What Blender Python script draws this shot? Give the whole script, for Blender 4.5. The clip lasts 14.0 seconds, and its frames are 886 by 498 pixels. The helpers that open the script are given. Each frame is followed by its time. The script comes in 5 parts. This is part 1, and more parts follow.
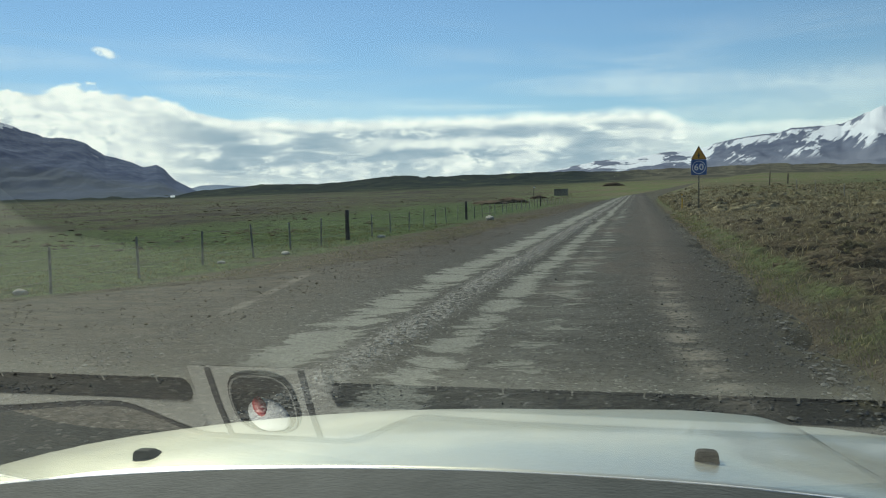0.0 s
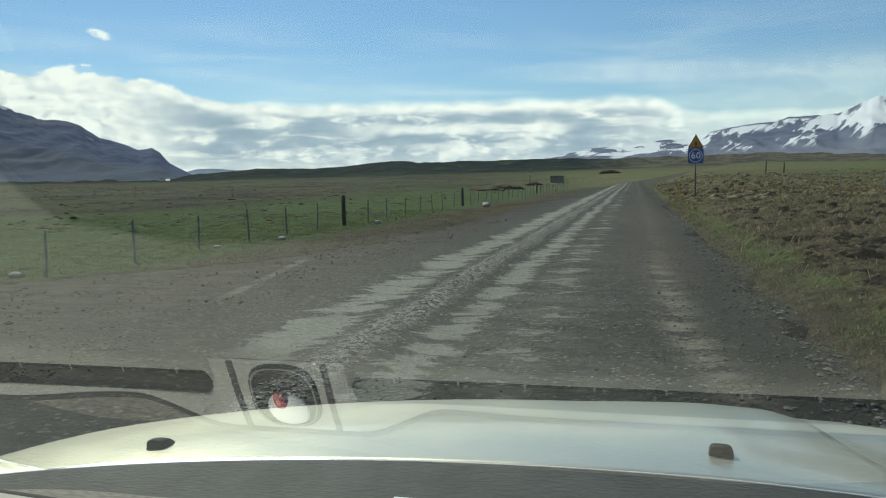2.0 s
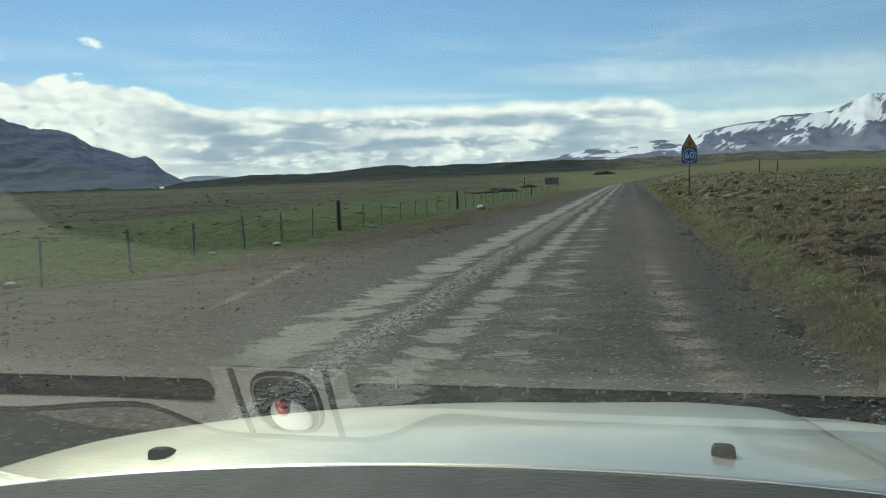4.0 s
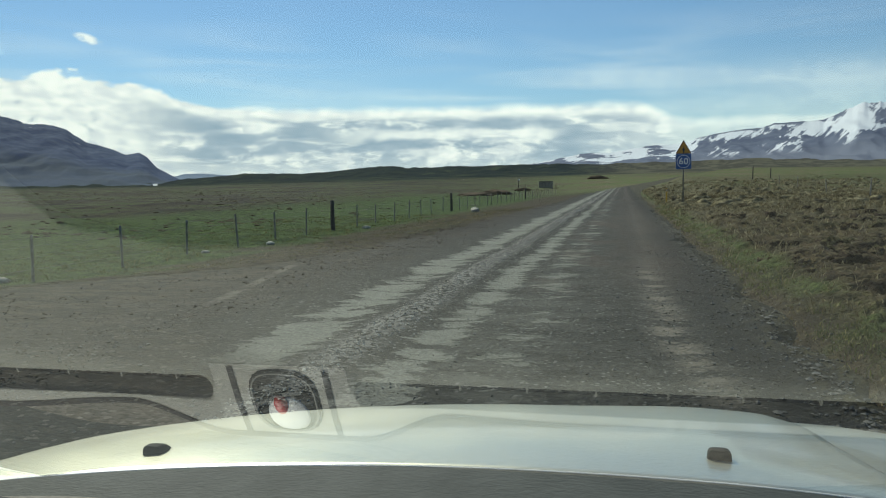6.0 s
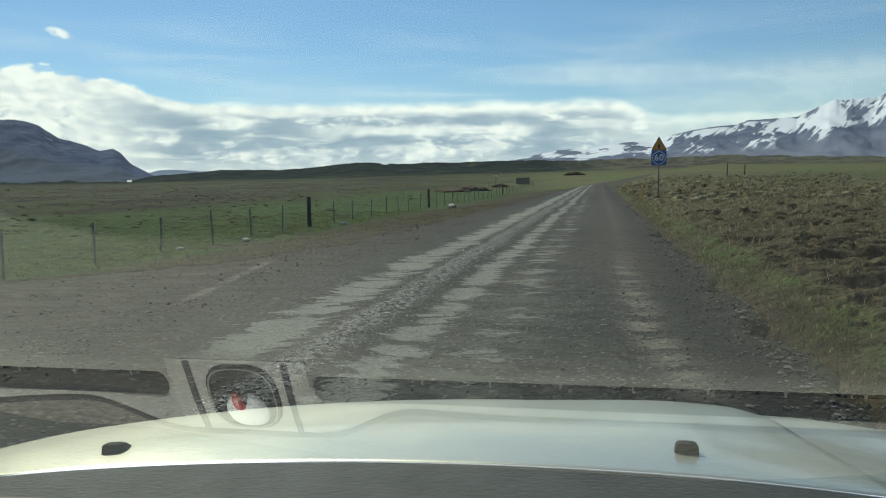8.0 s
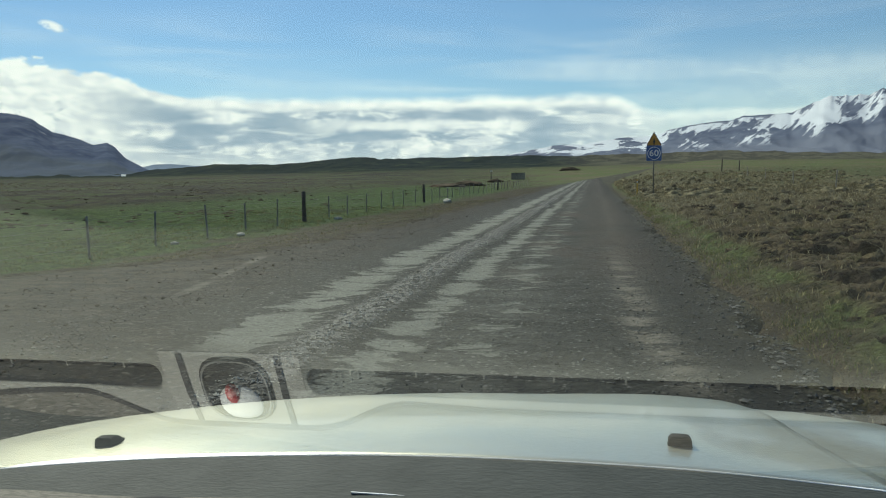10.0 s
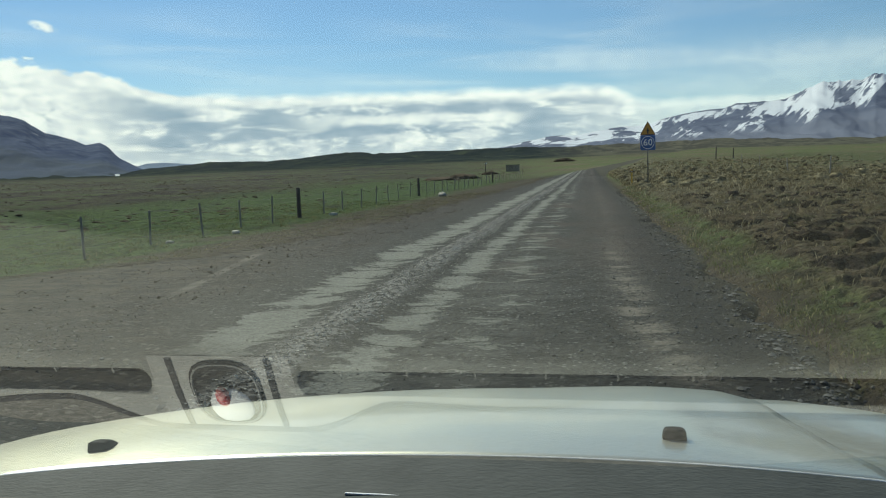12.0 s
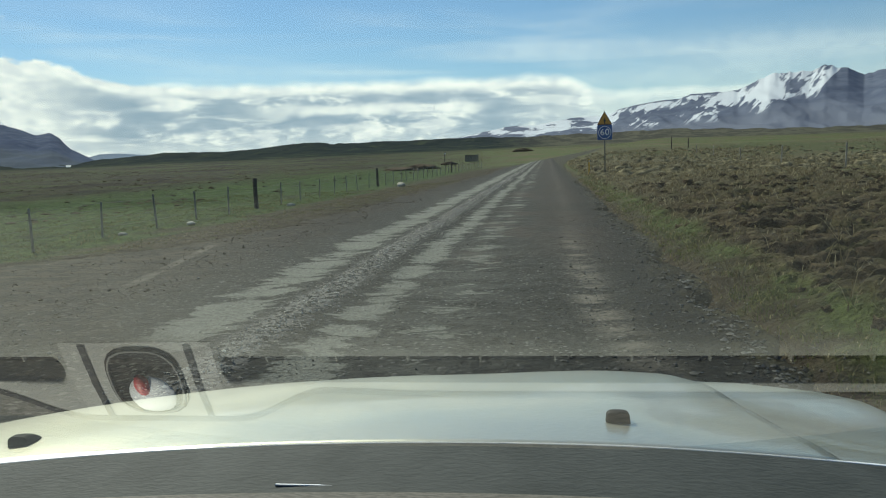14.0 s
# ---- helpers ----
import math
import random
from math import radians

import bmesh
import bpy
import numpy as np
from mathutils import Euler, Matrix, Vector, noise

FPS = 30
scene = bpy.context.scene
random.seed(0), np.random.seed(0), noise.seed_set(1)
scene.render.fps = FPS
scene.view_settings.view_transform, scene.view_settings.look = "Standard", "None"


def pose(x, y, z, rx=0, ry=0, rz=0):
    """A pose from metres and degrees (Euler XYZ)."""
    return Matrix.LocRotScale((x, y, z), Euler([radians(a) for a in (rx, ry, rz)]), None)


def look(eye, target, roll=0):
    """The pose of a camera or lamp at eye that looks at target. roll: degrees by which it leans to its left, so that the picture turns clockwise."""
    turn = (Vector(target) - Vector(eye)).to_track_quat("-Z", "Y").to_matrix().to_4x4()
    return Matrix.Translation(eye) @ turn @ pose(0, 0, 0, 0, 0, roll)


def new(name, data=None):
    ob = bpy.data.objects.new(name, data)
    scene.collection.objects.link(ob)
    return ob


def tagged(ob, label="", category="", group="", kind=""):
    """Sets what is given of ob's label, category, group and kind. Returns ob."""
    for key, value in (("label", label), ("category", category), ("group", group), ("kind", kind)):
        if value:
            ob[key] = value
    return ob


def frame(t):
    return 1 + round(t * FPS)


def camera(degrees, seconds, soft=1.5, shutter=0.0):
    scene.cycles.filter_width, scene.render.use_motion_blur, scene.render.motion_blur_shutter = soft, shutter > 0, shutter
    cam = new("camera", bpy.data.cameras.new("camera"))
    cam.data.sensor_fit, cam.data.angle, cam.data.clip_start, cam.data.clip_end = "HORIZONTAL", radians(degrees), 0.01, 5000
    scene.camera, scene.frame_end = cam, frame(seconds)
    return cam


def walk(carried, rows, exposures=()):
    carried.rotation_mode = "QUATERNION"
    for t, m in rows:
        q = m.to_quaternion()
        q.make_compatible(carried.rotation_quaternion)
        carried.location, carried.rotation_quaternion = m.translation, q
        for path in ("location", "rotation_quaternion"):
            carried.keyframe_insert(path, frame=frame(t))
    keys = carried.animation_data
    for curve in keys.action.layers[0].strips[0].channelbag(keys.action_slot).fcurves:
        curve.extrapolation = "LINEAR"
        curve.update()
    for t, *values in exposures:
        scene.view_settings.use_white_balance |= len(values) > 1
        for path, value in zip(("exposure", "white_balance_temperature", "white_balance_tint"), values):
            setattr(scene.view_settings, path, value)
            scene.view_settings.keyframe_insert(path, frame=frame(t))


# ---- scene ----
# ---------------------------------------------------------------- camera
cam = camera(58.0, 14.0, soft=1.05)
# seconds, x, y, z, yaw to the left, pitch up, roll
PATH = [
    (0.0, 0.0412, -0.0070, 1.5425, 1.847, -3.943, -1.494),
    (0.5, 0.0327, -0.0016, 1.5468, 1.549, -4.219, -1.630),
    (1.0, 0.0269, 0.0103, 1.5484, 0.577, -4.767, -1.056),
    (1.5, 0.0180, 0.0033, 1.5494, 0.788, -5.093, -0.980),
    (2.0, 0.0090, -0.0080, 1.5547, 1.548, -4.952, -0.965),
    (4.5, -0.0004, -0.0082, 1.5567, 1.182, -4.715, -1.937),
    (5.0, -0.0079, -0.0138, 1.5608, 1.638, -4.940, -1.557),
    (5.5, -0.0083, -0.0163, 1.5605, 1.567, -4.421, -1.237),
    (6.0, -0.0067, -0.0098, 1.5543, 0.727, -4.594, -0.889),
    (6.5, 0.0000, 0.0000, 1.5500, 0.000, -4.970, -0.800),
    (7.0, 0.0024, 0.0010, 1.5491, -0.298, -5.171, -0.759),
    (7.5, 0.0074, 0.0080, 1.5445, -0.572, -5.161, -0.825),
    (8.0, 0.0117, 0.0104, 1.5463, -0.878, -4.877, -0.891),
    (10.5, 0.0138, 0.0119, 1.5430, -1.310, -5.282, -0.819),
    (11.0, 0.0193, 0.0165, 1.5481, -1.303, -5.261, -1.381),
    (11.5, 0.0199, 0.0148, 1.5512, -1.304, -5.381, -1.992),
    (12.0, 0.0218, 0.0186, 1.5479, -1.501, -5.718, -1.879),
    (12.5, 0.0241, 0.0242, 1.5436, -1.815, -5.829, -1.641),
    (13.0, 0.0265, 0.0260, 1.5439, -2.110, -5.876, -1.593),
    (13.5, 0.0334, 0.0324, 1.5425, -2.750, -6.135, -1.829),
    (14.0, 0.0547, 0.0562, 1.5288, -4.367, -6.503, -1.991),
]


def eye_pose(x, y, z, yaw, pitch, roll):
    a, b = radians(yaw), radians(pitch)
    ahead = Vector((-math.sin(a) * math.cos(b), math.cos(a) * math.cos(b), math.sin(b)))
    return look((x, y, z), Vector((x, y, z)) + ahead, roll)


walk(cam, [(t, eye_pose(*row)) for t, *row in PATH], exposures=[(0.0, -0.10, 6450, -1), (14.0, -0.10, 6450, -1)])

# the road and the parked car point 12 degrees to the right of the first view
ROAD = pose(0, 0, 0, 0, 0, -12)
AXIS = -0.485        # the car's middle, across, seen from the camera's seat

# ---------------------------------------------------------------- node helpers


class Graph:
    """Short words for shader nodes."""

    def __init__(self, tree):
        self.tree = tree
        tree.nodes.clear()

    def node(self, kind, ins=None, **props):
        n = self.tree.nodes.new(kind)
        for key, value in props.items():
            setattr(n, key, value)
        for key, value in (ins or {}).items():
            self.put(n.inputs[key], value)
        return n

    def put(self, socket, value):
        if isinstance(value, bpy.types.NodeSocket):
            self.tree.links.new(value, socket)
        elif isinstance(value, tuple) and len(value) == 3 and socket.type == "RGBA":
            socket.default_value = (*value, 1)
        else:
            socket.default_value = value

    def math(self, op, a, b=0.0, c=0.0):
        return self.node("ShaderNodeMath", {0: a, 1: b, 2: c}, operation=op).outputs[0]

    def add(self, a, b):
        return self.math("ADD", a, b)

    def sub(self, a, b):
        return self.math("SUBTRACT", a, b)

    def mul(self, a, b):
        return self.math("MULTIPLY", a, b)

    def step(self, x, a, b, lo=0.0, hi=1.0):
        return self.node("ShaderNodeMapRange", {"Value": x, "From Min": a, "From Max": b, "To Min": lo, "To Max": hi}, interpolation_type="SMOOTHSTEP").outputs[0]

    def hump(self, x, centre, half):
        """1 at centre, 0 past half away from it."""
        return self.step(self.math("ABSOLUTE", self.sub(x, centre)), half, half * 0.25)

    def mix(self, f, a, b):
        n = self.node("ShaderNodeMix", data_type="RGBA")
        self.put(n.inputs[0], f)
        self.put(n.inputs[6], a)
        self.put(n.inputs[7], b)
        return n.outputs[2]

    def coords(self, which="Object"):
        return self.node("ShaderNodeTexCoord").outputs[which]

    def scaled(self, vec, sx, sy, sz):
        return self.node("ShaderNodeMapping", {"Vector": vec, "Scale": (sx, sy, sz)}).outputs[0]

    def split(self, vec):
        return self.node("ShaderNodeSeparateXYZ", {0: vec}).outputs

    def join(self, x, y, z=0.0):
        return self.node("ShaderNodeCombineXYZ", {0: x, 1: y, 2: z}).outputs[0]

    def noise(self, vec, scale, detail=4.0, rough=0.55, warp=0.0):
        return self.node("ShaderNodeTexNoise", {"Vector": vec, "Scale": scale, "Detail": detail, "Roughness": rough, "Distortion": warp}).outputs[0]

    def cells(self, vec, scale, out="Distance"):
        return self.node("ShaderNodeTexVoronoi", {"Vector": vec, "Scale": scale}).outputs[out]

    def bump(self, height, strength, distance):
        return self.node("ShaderNodeBump", {"Height": height, "Strength": strength, "Distance": distance}).outputs[0]


def material(name):
    m = bpy.data.materials.new(name)
    m.use_nodes = True
    return m, Graph(m.node_tree)


def finish(g, colour, rough=0.8, normal=None, metal=0.0, coat=0.0, spec=0.5):
    ins = {"Base Color": colour, "Roughness": rough, "Metallic": metal, "Coat Weight": coat, "Specular IOR Level": spec}
    b = g.node("ShaderNodeBsdfPrincipled", ins)
    if normal:
        g.put(b.inputs["Normal"], normal)
    if coat:
        b.inputs["Coat Roughness"].default_value = 0.07
    g.node("ShaderNodeOutputMaterial", {"Surface": b.outputs[0]})


def plain(name, colour, rough=0.6, metal=0.0, coat=0.0, vary=0.25, scale=20.0, relief=0.0, spec=0.5):
    """A surface of one colour with grain and blotches at two scales."""
    m, g = material(name)
    vec = g.coords()
    n = g.add(g.mul(g.noise(vec, scale), 0.6), g.mul(g.noise(vec, scale * 0.13, 2), 0.4))
    k = g.step(n, 0.3, 0.7)
    dark = tuple(c * (1 - vary) for c in colour)
    light = tuple(min(1, c * (1 + vary)) for c in colour)
    normal = g.bump(g.noise(vec, scale * 3), 0.5, relief) if relief else None
    finish(g, g.mix(k, dark, light), rough, normal, metal, coat, spec)
    return m


# ---------------------------------------------------------------- sky and sun
SUN_LEFT, SUN_UP = 29.0, 40.0
to_sun = Vector((-math.sin(radians(SUN_LEFT)) * math.cos(radians(SUN_UP)), math.cos(radians(SUN_LEFT)) * math.cos(radians(SUN_UP)), math.sin(radians(SUN_UP))))
sun = new("sun", bpy.data.lights.new("sun", "SUN"))
sun.data.energy, sun.data.angle, sun.data.color = 5.0, radians(0.5), (1.0, 0.94, 0.81)
sun.matrix_world = look(to_sun * 50, (0, 0, 0))

world = bpy.data.worlds.new("world")
scene.world = world
world.use_nodes = True
g = Graph(world.node_tree)
way = g.coords("Generated")
wx, wy, wz = g.split(way)
az = g.mul(g.math("ARCTAN2", wx, wy), 57.2958)          # degrees to the right of +y
el = g.mul(g.math("ARCSINE", wz), 57.2958)              # degrees up
sky = g.node("ShaderNodeTexSky", sky_type="NISHITA", sun_disc=False, sun_elevation=radians(SUN_UP), sun_rotation=radians(-SUN_LEFT), altitude=100.0, air_density=1.0, dust_density=0.1, ozone_density=3.5)
flat = g.join(az, g.mul(el, 1.7))
puffs = g.noise(flat, 0.33, 8, 0.58, 0.2)
fine = g.noise(flat, 1.1, 6, 0.6)
lumps = g.noise(g.join(g.mul(g.add(az, 40.0), 0.7), g.mul(el, 1.7)), 0.46, 8, 0.62, 0.15)
streaks = g.noise(g.join(g.mul(az, 0.22), g.mul(el, 1.5)), 0.55, 6, 0.55, 0.35)
wisps = g.noise(g.join(g.mul(g.add(az, g.mul(el, 1.9)), 0.10), g.mul(el, 0.9)), 0.5, 5, 0.5, 0.6)
# the upper edge of the cloud bank: heaped on the left, level in the middle, lower on the right
heap = g.mul(g.step(az, -15.5, -23.5), 1.7)
level = g.add(5.55, g.mul(g.step(az, 12.5, 16.5), -1.2))
top = g.add(g.add(level, heap), g.mul(g.sub(puffs, 0.5), g.add(0.8, g.mul(heap, 1.0))))
under = g.sub(top, el)
soft = g.add(0.25, g.mul(g.step(az, -17.0, -12.0), 0.35))
bank = g.mul(g.step(under, g.mul(soft, -0.4), soft), g.add(1.0, g.mul(g.step(az, 13.0, 18.0), -0.35)))
# grey-blue undersides and gaps below the bright upper rim
clear_of_puffs = g.mul(g.step(lumps, 0.68, 0.50, 0.1, 1.0), g.step(streaks, 0.70, 0.54, 0.2, 1.0))
shade = g.mul(clear_of_puffs, g.mul(g.step(under, 0.5, 1.15), g.mul(g.mul(g.step(az, -25.0, -16.5), g.step(az, 18.0, 8.0, 0.45, 1.0)), g.step(el, 1.0, 2.2, 0.6, 1.0))))
veil = g.mul(g.mul(g.step(wisps, 0.40, 0.75), g.step(el, 13.5, 5.0)), 0.40)
spot = g.mul(g.step(g.add(g.math("POWER", g.math("DIVIDE", g.sub(az, -24.1), 1.05), 2.0), g.math("POWER", g.math("DIVIDE", g.sub(el, g.add(9.65, g.mul(g.add(az, 24.1), -0.25))), 0.40), 2.0)), 1.0, 0.0), g.step(fine, 0.36, 0.58))
# shaded hollows between the heaps, and a second bright layer low in the middle
dapple = g.mul(g.step(g.noise(g.join(az, g.mul(el, 1.35)), 0.85, 7, 0.6, 0.5), 0.52, 0.68), g.mul(g.step(az, -9.0, -17.0), g.step(under, 0.5, 1.6)))
sill = g.mul(g.hump(g.add(el, g.mul(g.sub(puffs, 0.5), 1.6)), 3.55, 0.55), g.mul(g.step(az, -11.0, -3.0), g.step(az, 9.0, 6.0)))
billow = g.mul(g.mul(g.hump(az, 1.5, 5.5), g.hump(el, 2.55, 1.0)), g.step(lumps, 0.42, 0.56))
shade = g.mul(shade, g.sub(1.0, g.mul(g.math("MAXIMUM", sill, billow), 0.80)))
shade = g.math("MAXIMUM", shade, g.mul(dapple, 0.55))
white = g.mix(g.step(g.add(g.mul(puffs, 0.55), g.mul(fine, 0.45)), 0.40, 0.58), (0.77, 0.81, 0.845), (1.02, 1.035, 1.0))
grey = g.mix(g.step(lumps, 0.35, 0.65), (0.33, 0.43, 0.54), (0.47, 0.555, 0.645))
cloud = g.mix(shade, white, grey)
mist = g.mul(g.mul(g.step(az, 12.0, 26.0), g.hump(el, 5.0, 4.2)), g.add(0.26, g.mul(g.sub(wisps, 0.5), 0.5)))
cover = g.math("MAXIMUM", g.math("MAXIMUM", bank, g.math("MAXIMUM", veil, mist)), g.mul(spot, 0.85))
cover = g.mul(cover, g.step(el, -1.0, 0.3))
lit = g.node("ShaderNodeBackground", {"Color": cloud, "Strength": 1.24})
clear = g.node("ShaderNodeBackground", {"Color": g.node("ShaderNodeMix", {0: 1.0, 6: sky.outputs[0], 7: (0.90, 1.0, 1.10)}, data_type="RGBA", blend_type="MULTIPLY").outputs[2], "Strength": 0.097})
both = g.node("ShaderNodeMixShader", {0: cover, 1: clear.outputs[0], 2: lit.outputs[0]})
g.node("ShaderNodeOutputWorld", {"Surface": both.outputs[0]})

# ---------------------------------------------------------------- mesh helpers


def smooth(x, a, b):
    k = min(1.0, max(0.0, (x - a) / (b - a)))
    return k * k * (3 - 2 * k)


def bumps(x, y, scale, octaves=3):
    return noise.fractal((x / scale, y / scale, 0.37), 1.0, 2.0, octaves)


def lines(points, x):
    """Straight pieces between a few (x, value) pairs."""
    return float(np.interp(x, [p[0] for p in points], [p[1] for p in points]))


def sheet(name, nu, nv, place, mat, shade=True):
    """A grid of nu by nv points from place(i, j)."""
    verts = [place(i, j) for j in range(nv) for i in range(nu)]
    faces = [(j * nu + i, j * nu + i + 1, (j + 1) * nu + i + 1, (j + 1) * nu + i) for j in range(nv - 1) for i in range(nu - 1)]
    me = bpy.data.meshes.new(name)
    me.from_pydata(verts, [], faces)
    me.polygons.foreach_set("use_smooth", [shade] * len(faces))
    me.materials.append(mat)
    return me


def part(name, bm, mat, parent=None, label="", shade=False):
    """Links a bmesh, or a ready mesh, as one object under a thing or a part."""
    if isinstance(bm, bpy.types.Mesh):
        me = bm
    else:
        bmesh.ops.recalc_face_normals(bm, faces=bm.faces)
        me = bpy.data.meshes.new(name)
        bm.to_mesh(me)
        bm.free()
        me.polygons.foreach_set("use_smooth", [shade] * len(me.polygons))
        me.materials.append(mat)
    ob = new(name, me)
    ob.parent = parent
    return tagged(ob, label)


def thing(name, m, label, category, group="", kind=""):
    ob = new(name)
    ob.empty_display_size = 0.2
    ob.matrix_world = m
    return tagged(ob, label, category, group, kind)


def box(bm, centre, size, m=Matrix.Identity(4), bevel=0.0):
    made = bmesh.ops.create_cube(bm, size=1.0, matrix=m @ Matrix.Translation(centre) @ Matrix.Diagonal((*size, 1)))
    if bevel:
        edges = list({e for v in made["verts"] for e in v.link_edges})
        bmesh.ops.bevel(bm, geom=edges, offset=bevel, segments=2, affect="EDGES")
    return bm


def rod(bm, a, b, ra, rb, sides=8):
    a, b = Vector(a), Vector(b)
    m = Matrix.Translation((a + b) / 2) @ (b - a).to_track_quat("Z", "Y").to_matrix().to_4x4()
    bmesh.ops.create_cone(bm, cap_ends=True, segments=sides, radius1=ra, radius2=rb, depth=(b - a).length, matrix=m)
    return bm


def solid(name, outline, depth, m, mat, parent, label="", bevel=0.0):
    """A flat outline in x, z of its own plane, given a depth along y."""
    bm = bmesh.new()
    front = [bm.verts.new(m @ Vector((x, -depth / 2, z))) for x, z in outline]
    back = [bm.verts.new(m @ Vector((x, depth / 2, z))) for x, z in outline]
    n = len(outline)
    bm.faces.new(front)
    bm.faces.new(back[::-1])
    for i in range(n):
        bm.faces.new((front[i], back[i], back[(i + 1) % n], front[(i + 1) % n]))
    if bevel:
        bmesh.ops.bevel(bm, geom=list(bm.edges), offset=bevel, segments=2, affect="EDGES")
    return part(name, bm, mat, parent, label)

# ---------------------------------------------------------------- materials
# field and heath: u is the distance to the right of the road's line, s the distance along it
field_mat, g = material("field")
vec = g.coords()
u, s, up = g.split(vec)
far_off = g.math("SQRT", g.add(g.mul(u, u), g.mul(s, s)))
patch = g.noise(g.scaled(vec, 0.03, 0.014, 0.0), 1.0, 6, 0.62, 0.4)
tuft = g.noise(vec, 1.6, 6, 0.65)
blade = g.noise(vec, 14.0, 4, 0.6)
green = g.mix(g.step(g.add(g.mul(blade, 0.5), g.mul(g.noise(vec, 3.6, 5, 0.7), 0.5)), 0.44, 0.56), (0.019, 0.040, 0.008), (0.080, 0.132, 0.028))
heath = g.mix(g.step(tuft, 0.35, 0.65), (0.022, 0.0200, 0.0095), (0.050, 0.0475, 0.0195))
straw = g.mix(g.step(blade, 0.3, 0.7), (0.050, 0.042, 0.021), (0.135, 0.113, 0.060))
soil = g.mix(g.step(blade, 0.3, 0.7), (0.011, 0.007, 0.005), (0.034, 0.022, 0.0155))
# left of the fence: green pasture, then brown and green heath
near_green = g.step(g.add(u, g.mul(g.sub(tuft, 0.5), 6.0)), -44.0, -26.0)
strips = g.noise(g.scaled(vec, 0.035, 0.022, 0.0), 1.0, 8, 0.68, 0.4)
mottle = g.noise(g.scaled(vec, 0.25, 0.12, 0.0), 1.0, 6, 0.7, 0.3)
tone = g.add(g.mul(strips, 0.6), g.mul(mottle, 0.4))
wild = g.mix(g.step(tone, 0.45, 0.50), (0.014, 0.013, 0.008), heath)
wild = g.mix(g.step(tone, 0.495, 0.545), wild, (0.043, 0.062, 0.016))
leftside = g.mix(g.mul(near_green, g.step(mottle, 0.30, 0.46)), wild, green)
# right of the road: brown tussocks, bare peat and painted shade on their steep sides, greener pasture past them
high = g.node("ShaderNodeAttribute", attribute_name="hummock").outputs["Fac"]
upright = g.split(g.node("ShaderNodeNewGeometry").outputs["Normal"])[2]
clods = g.noise(vec, 3.2, 5, 0.7)
shreds = g.noise(g.scaled(vec, 9.0, 5.0, 9.0), 1.0, 6, 0.72, 0.4)
turf = g.mix(g.step(tuft, 0.36, 0.64), (0.044, 0.031, 0.018), (0.092, 0.069, 0.040))
turf = g.mix(g.mul(g.step(g.add(g.mul(shreds, 0.6), g.mul(clods, 0.4)), 0.46, 0.57), 0.85), turf, straw)
turf = g.mix(g.mul(g.step(g.noise(vec, 0.55, 5, 0.7), 0.50, 0.62), 0.5), turf, (0.050, 0.052, 0.018))
# steep sides and hollows darkened: bare peat together with the tussocks' shade
peat_shade = g.math("MAXIMUM", g.step(g.add(upright, g.mul(g.sub(clods, 0.5), 0.40)), 0.94, 0.80), g.step(g.add(high, g.mul(g.sub(clods, 0.5), 1.6)), 0.30, 0.16))
peat_shade = g.mul(peat_shade, g.step(g.add(far_off, g.mul(g.sub(tuft, 0.5), 14.0)), 40.0, 75.0, 1.0, 0.2))
bank = g.mix(peat_shade, turf, soil)
bleached = g.mix(g.step(shreds, 0.35, 0.65), (0.082, 0.074, 0.042), (0.20, 0.182, 0.112))
bank = g.mix(g.mul(g.step(g.add(s, g.mul(g.sub(tuft, 0.5), 26.0)), 18.0, 42.0), g.step(clods, 0.34, 0.54, 0.35, 0.92)), bank, bleached)
lawn = g.step(g.add(u, g.add(g.mul(g.sub(patch, 0.5), 9.0), g.mul(g.sub(tuft, 0.5), 3.0))), 10.0, 14.0)
bank = g.mix(g.mul(g.step(far_off, 60.0, 130.0), g.step(g.add(g.mul(patch, 0.5), g.mul(mottle, 0.5)), 0.44, 0.56, 0.1, 0.8)), bank, g.mix(g.step(shreds, 0.35, 0.65), (0.062, 0.070, 0.026), (0.122, 0.124, 0.058)))
bank = g.mix(g.mul(lawn, g.step(clods, 0.30, 0.56, 0.35, 0.95)), bank, g.mix(g.step(tone, 0.44, 0.55), (0.120, 0.104, 0.053), (0.082, 0.096, 0.036)))
edge_green = g.mul(g.hump(u, 2.25, 0.56), g.step(g.noise(vec, 0.8, 5, 0.68), 0.40, 0.54, 0.15, 0.95))
bank = g.mix(edge_green, bank, g.mix(g.step(blade, 0.3, 0.7), (0.034, 0.052, 0.012), (0.095, 0.122, 0.034)))
past = g.step(g.add(far_off, g.mul(g.sub(patch, 0.5), 60.0)), 165.0, 240.0)
meadow = g.mix(g.step(tone, 0.46, 0.53), (0.128, 0.112, 0.058), (0.092, 0.116, 0.038))
rightside = g.mix(past, bank, meadow)
leftside = g.mix(g.mul(g.step(far_off, 80.0, 170.0), g.step(g.add(g.math("DIVIDE", u, far_off), g.mul(g.sub(patch, 0.5), 0.25)), -0.26, -0.06)), leftside, g.mix(g.step(g.math("DIVIDE", u, far_off), -0.22, -0.02), g.mix(g.step(tone, 0.46, 0.53), (0.074, 0.068, 0.032), (0.058, 0.074, 0.026)), g.mix(g.step(tone, 0.47, 0.52), (0.078, 0.070, 0.038), (0.098, 0.116, 0.042))))
leftside = g.mix(g.mul(past, g.step(g.math("DIVIDE", u, far_off), -0.10, -0.01)), leftside, meadow)
cover = g.mix(g.step(g.add(u, g.mul(g.sub(tuft, 0.5), 1.5)), -0.5, 0.5), leftside, rightside)
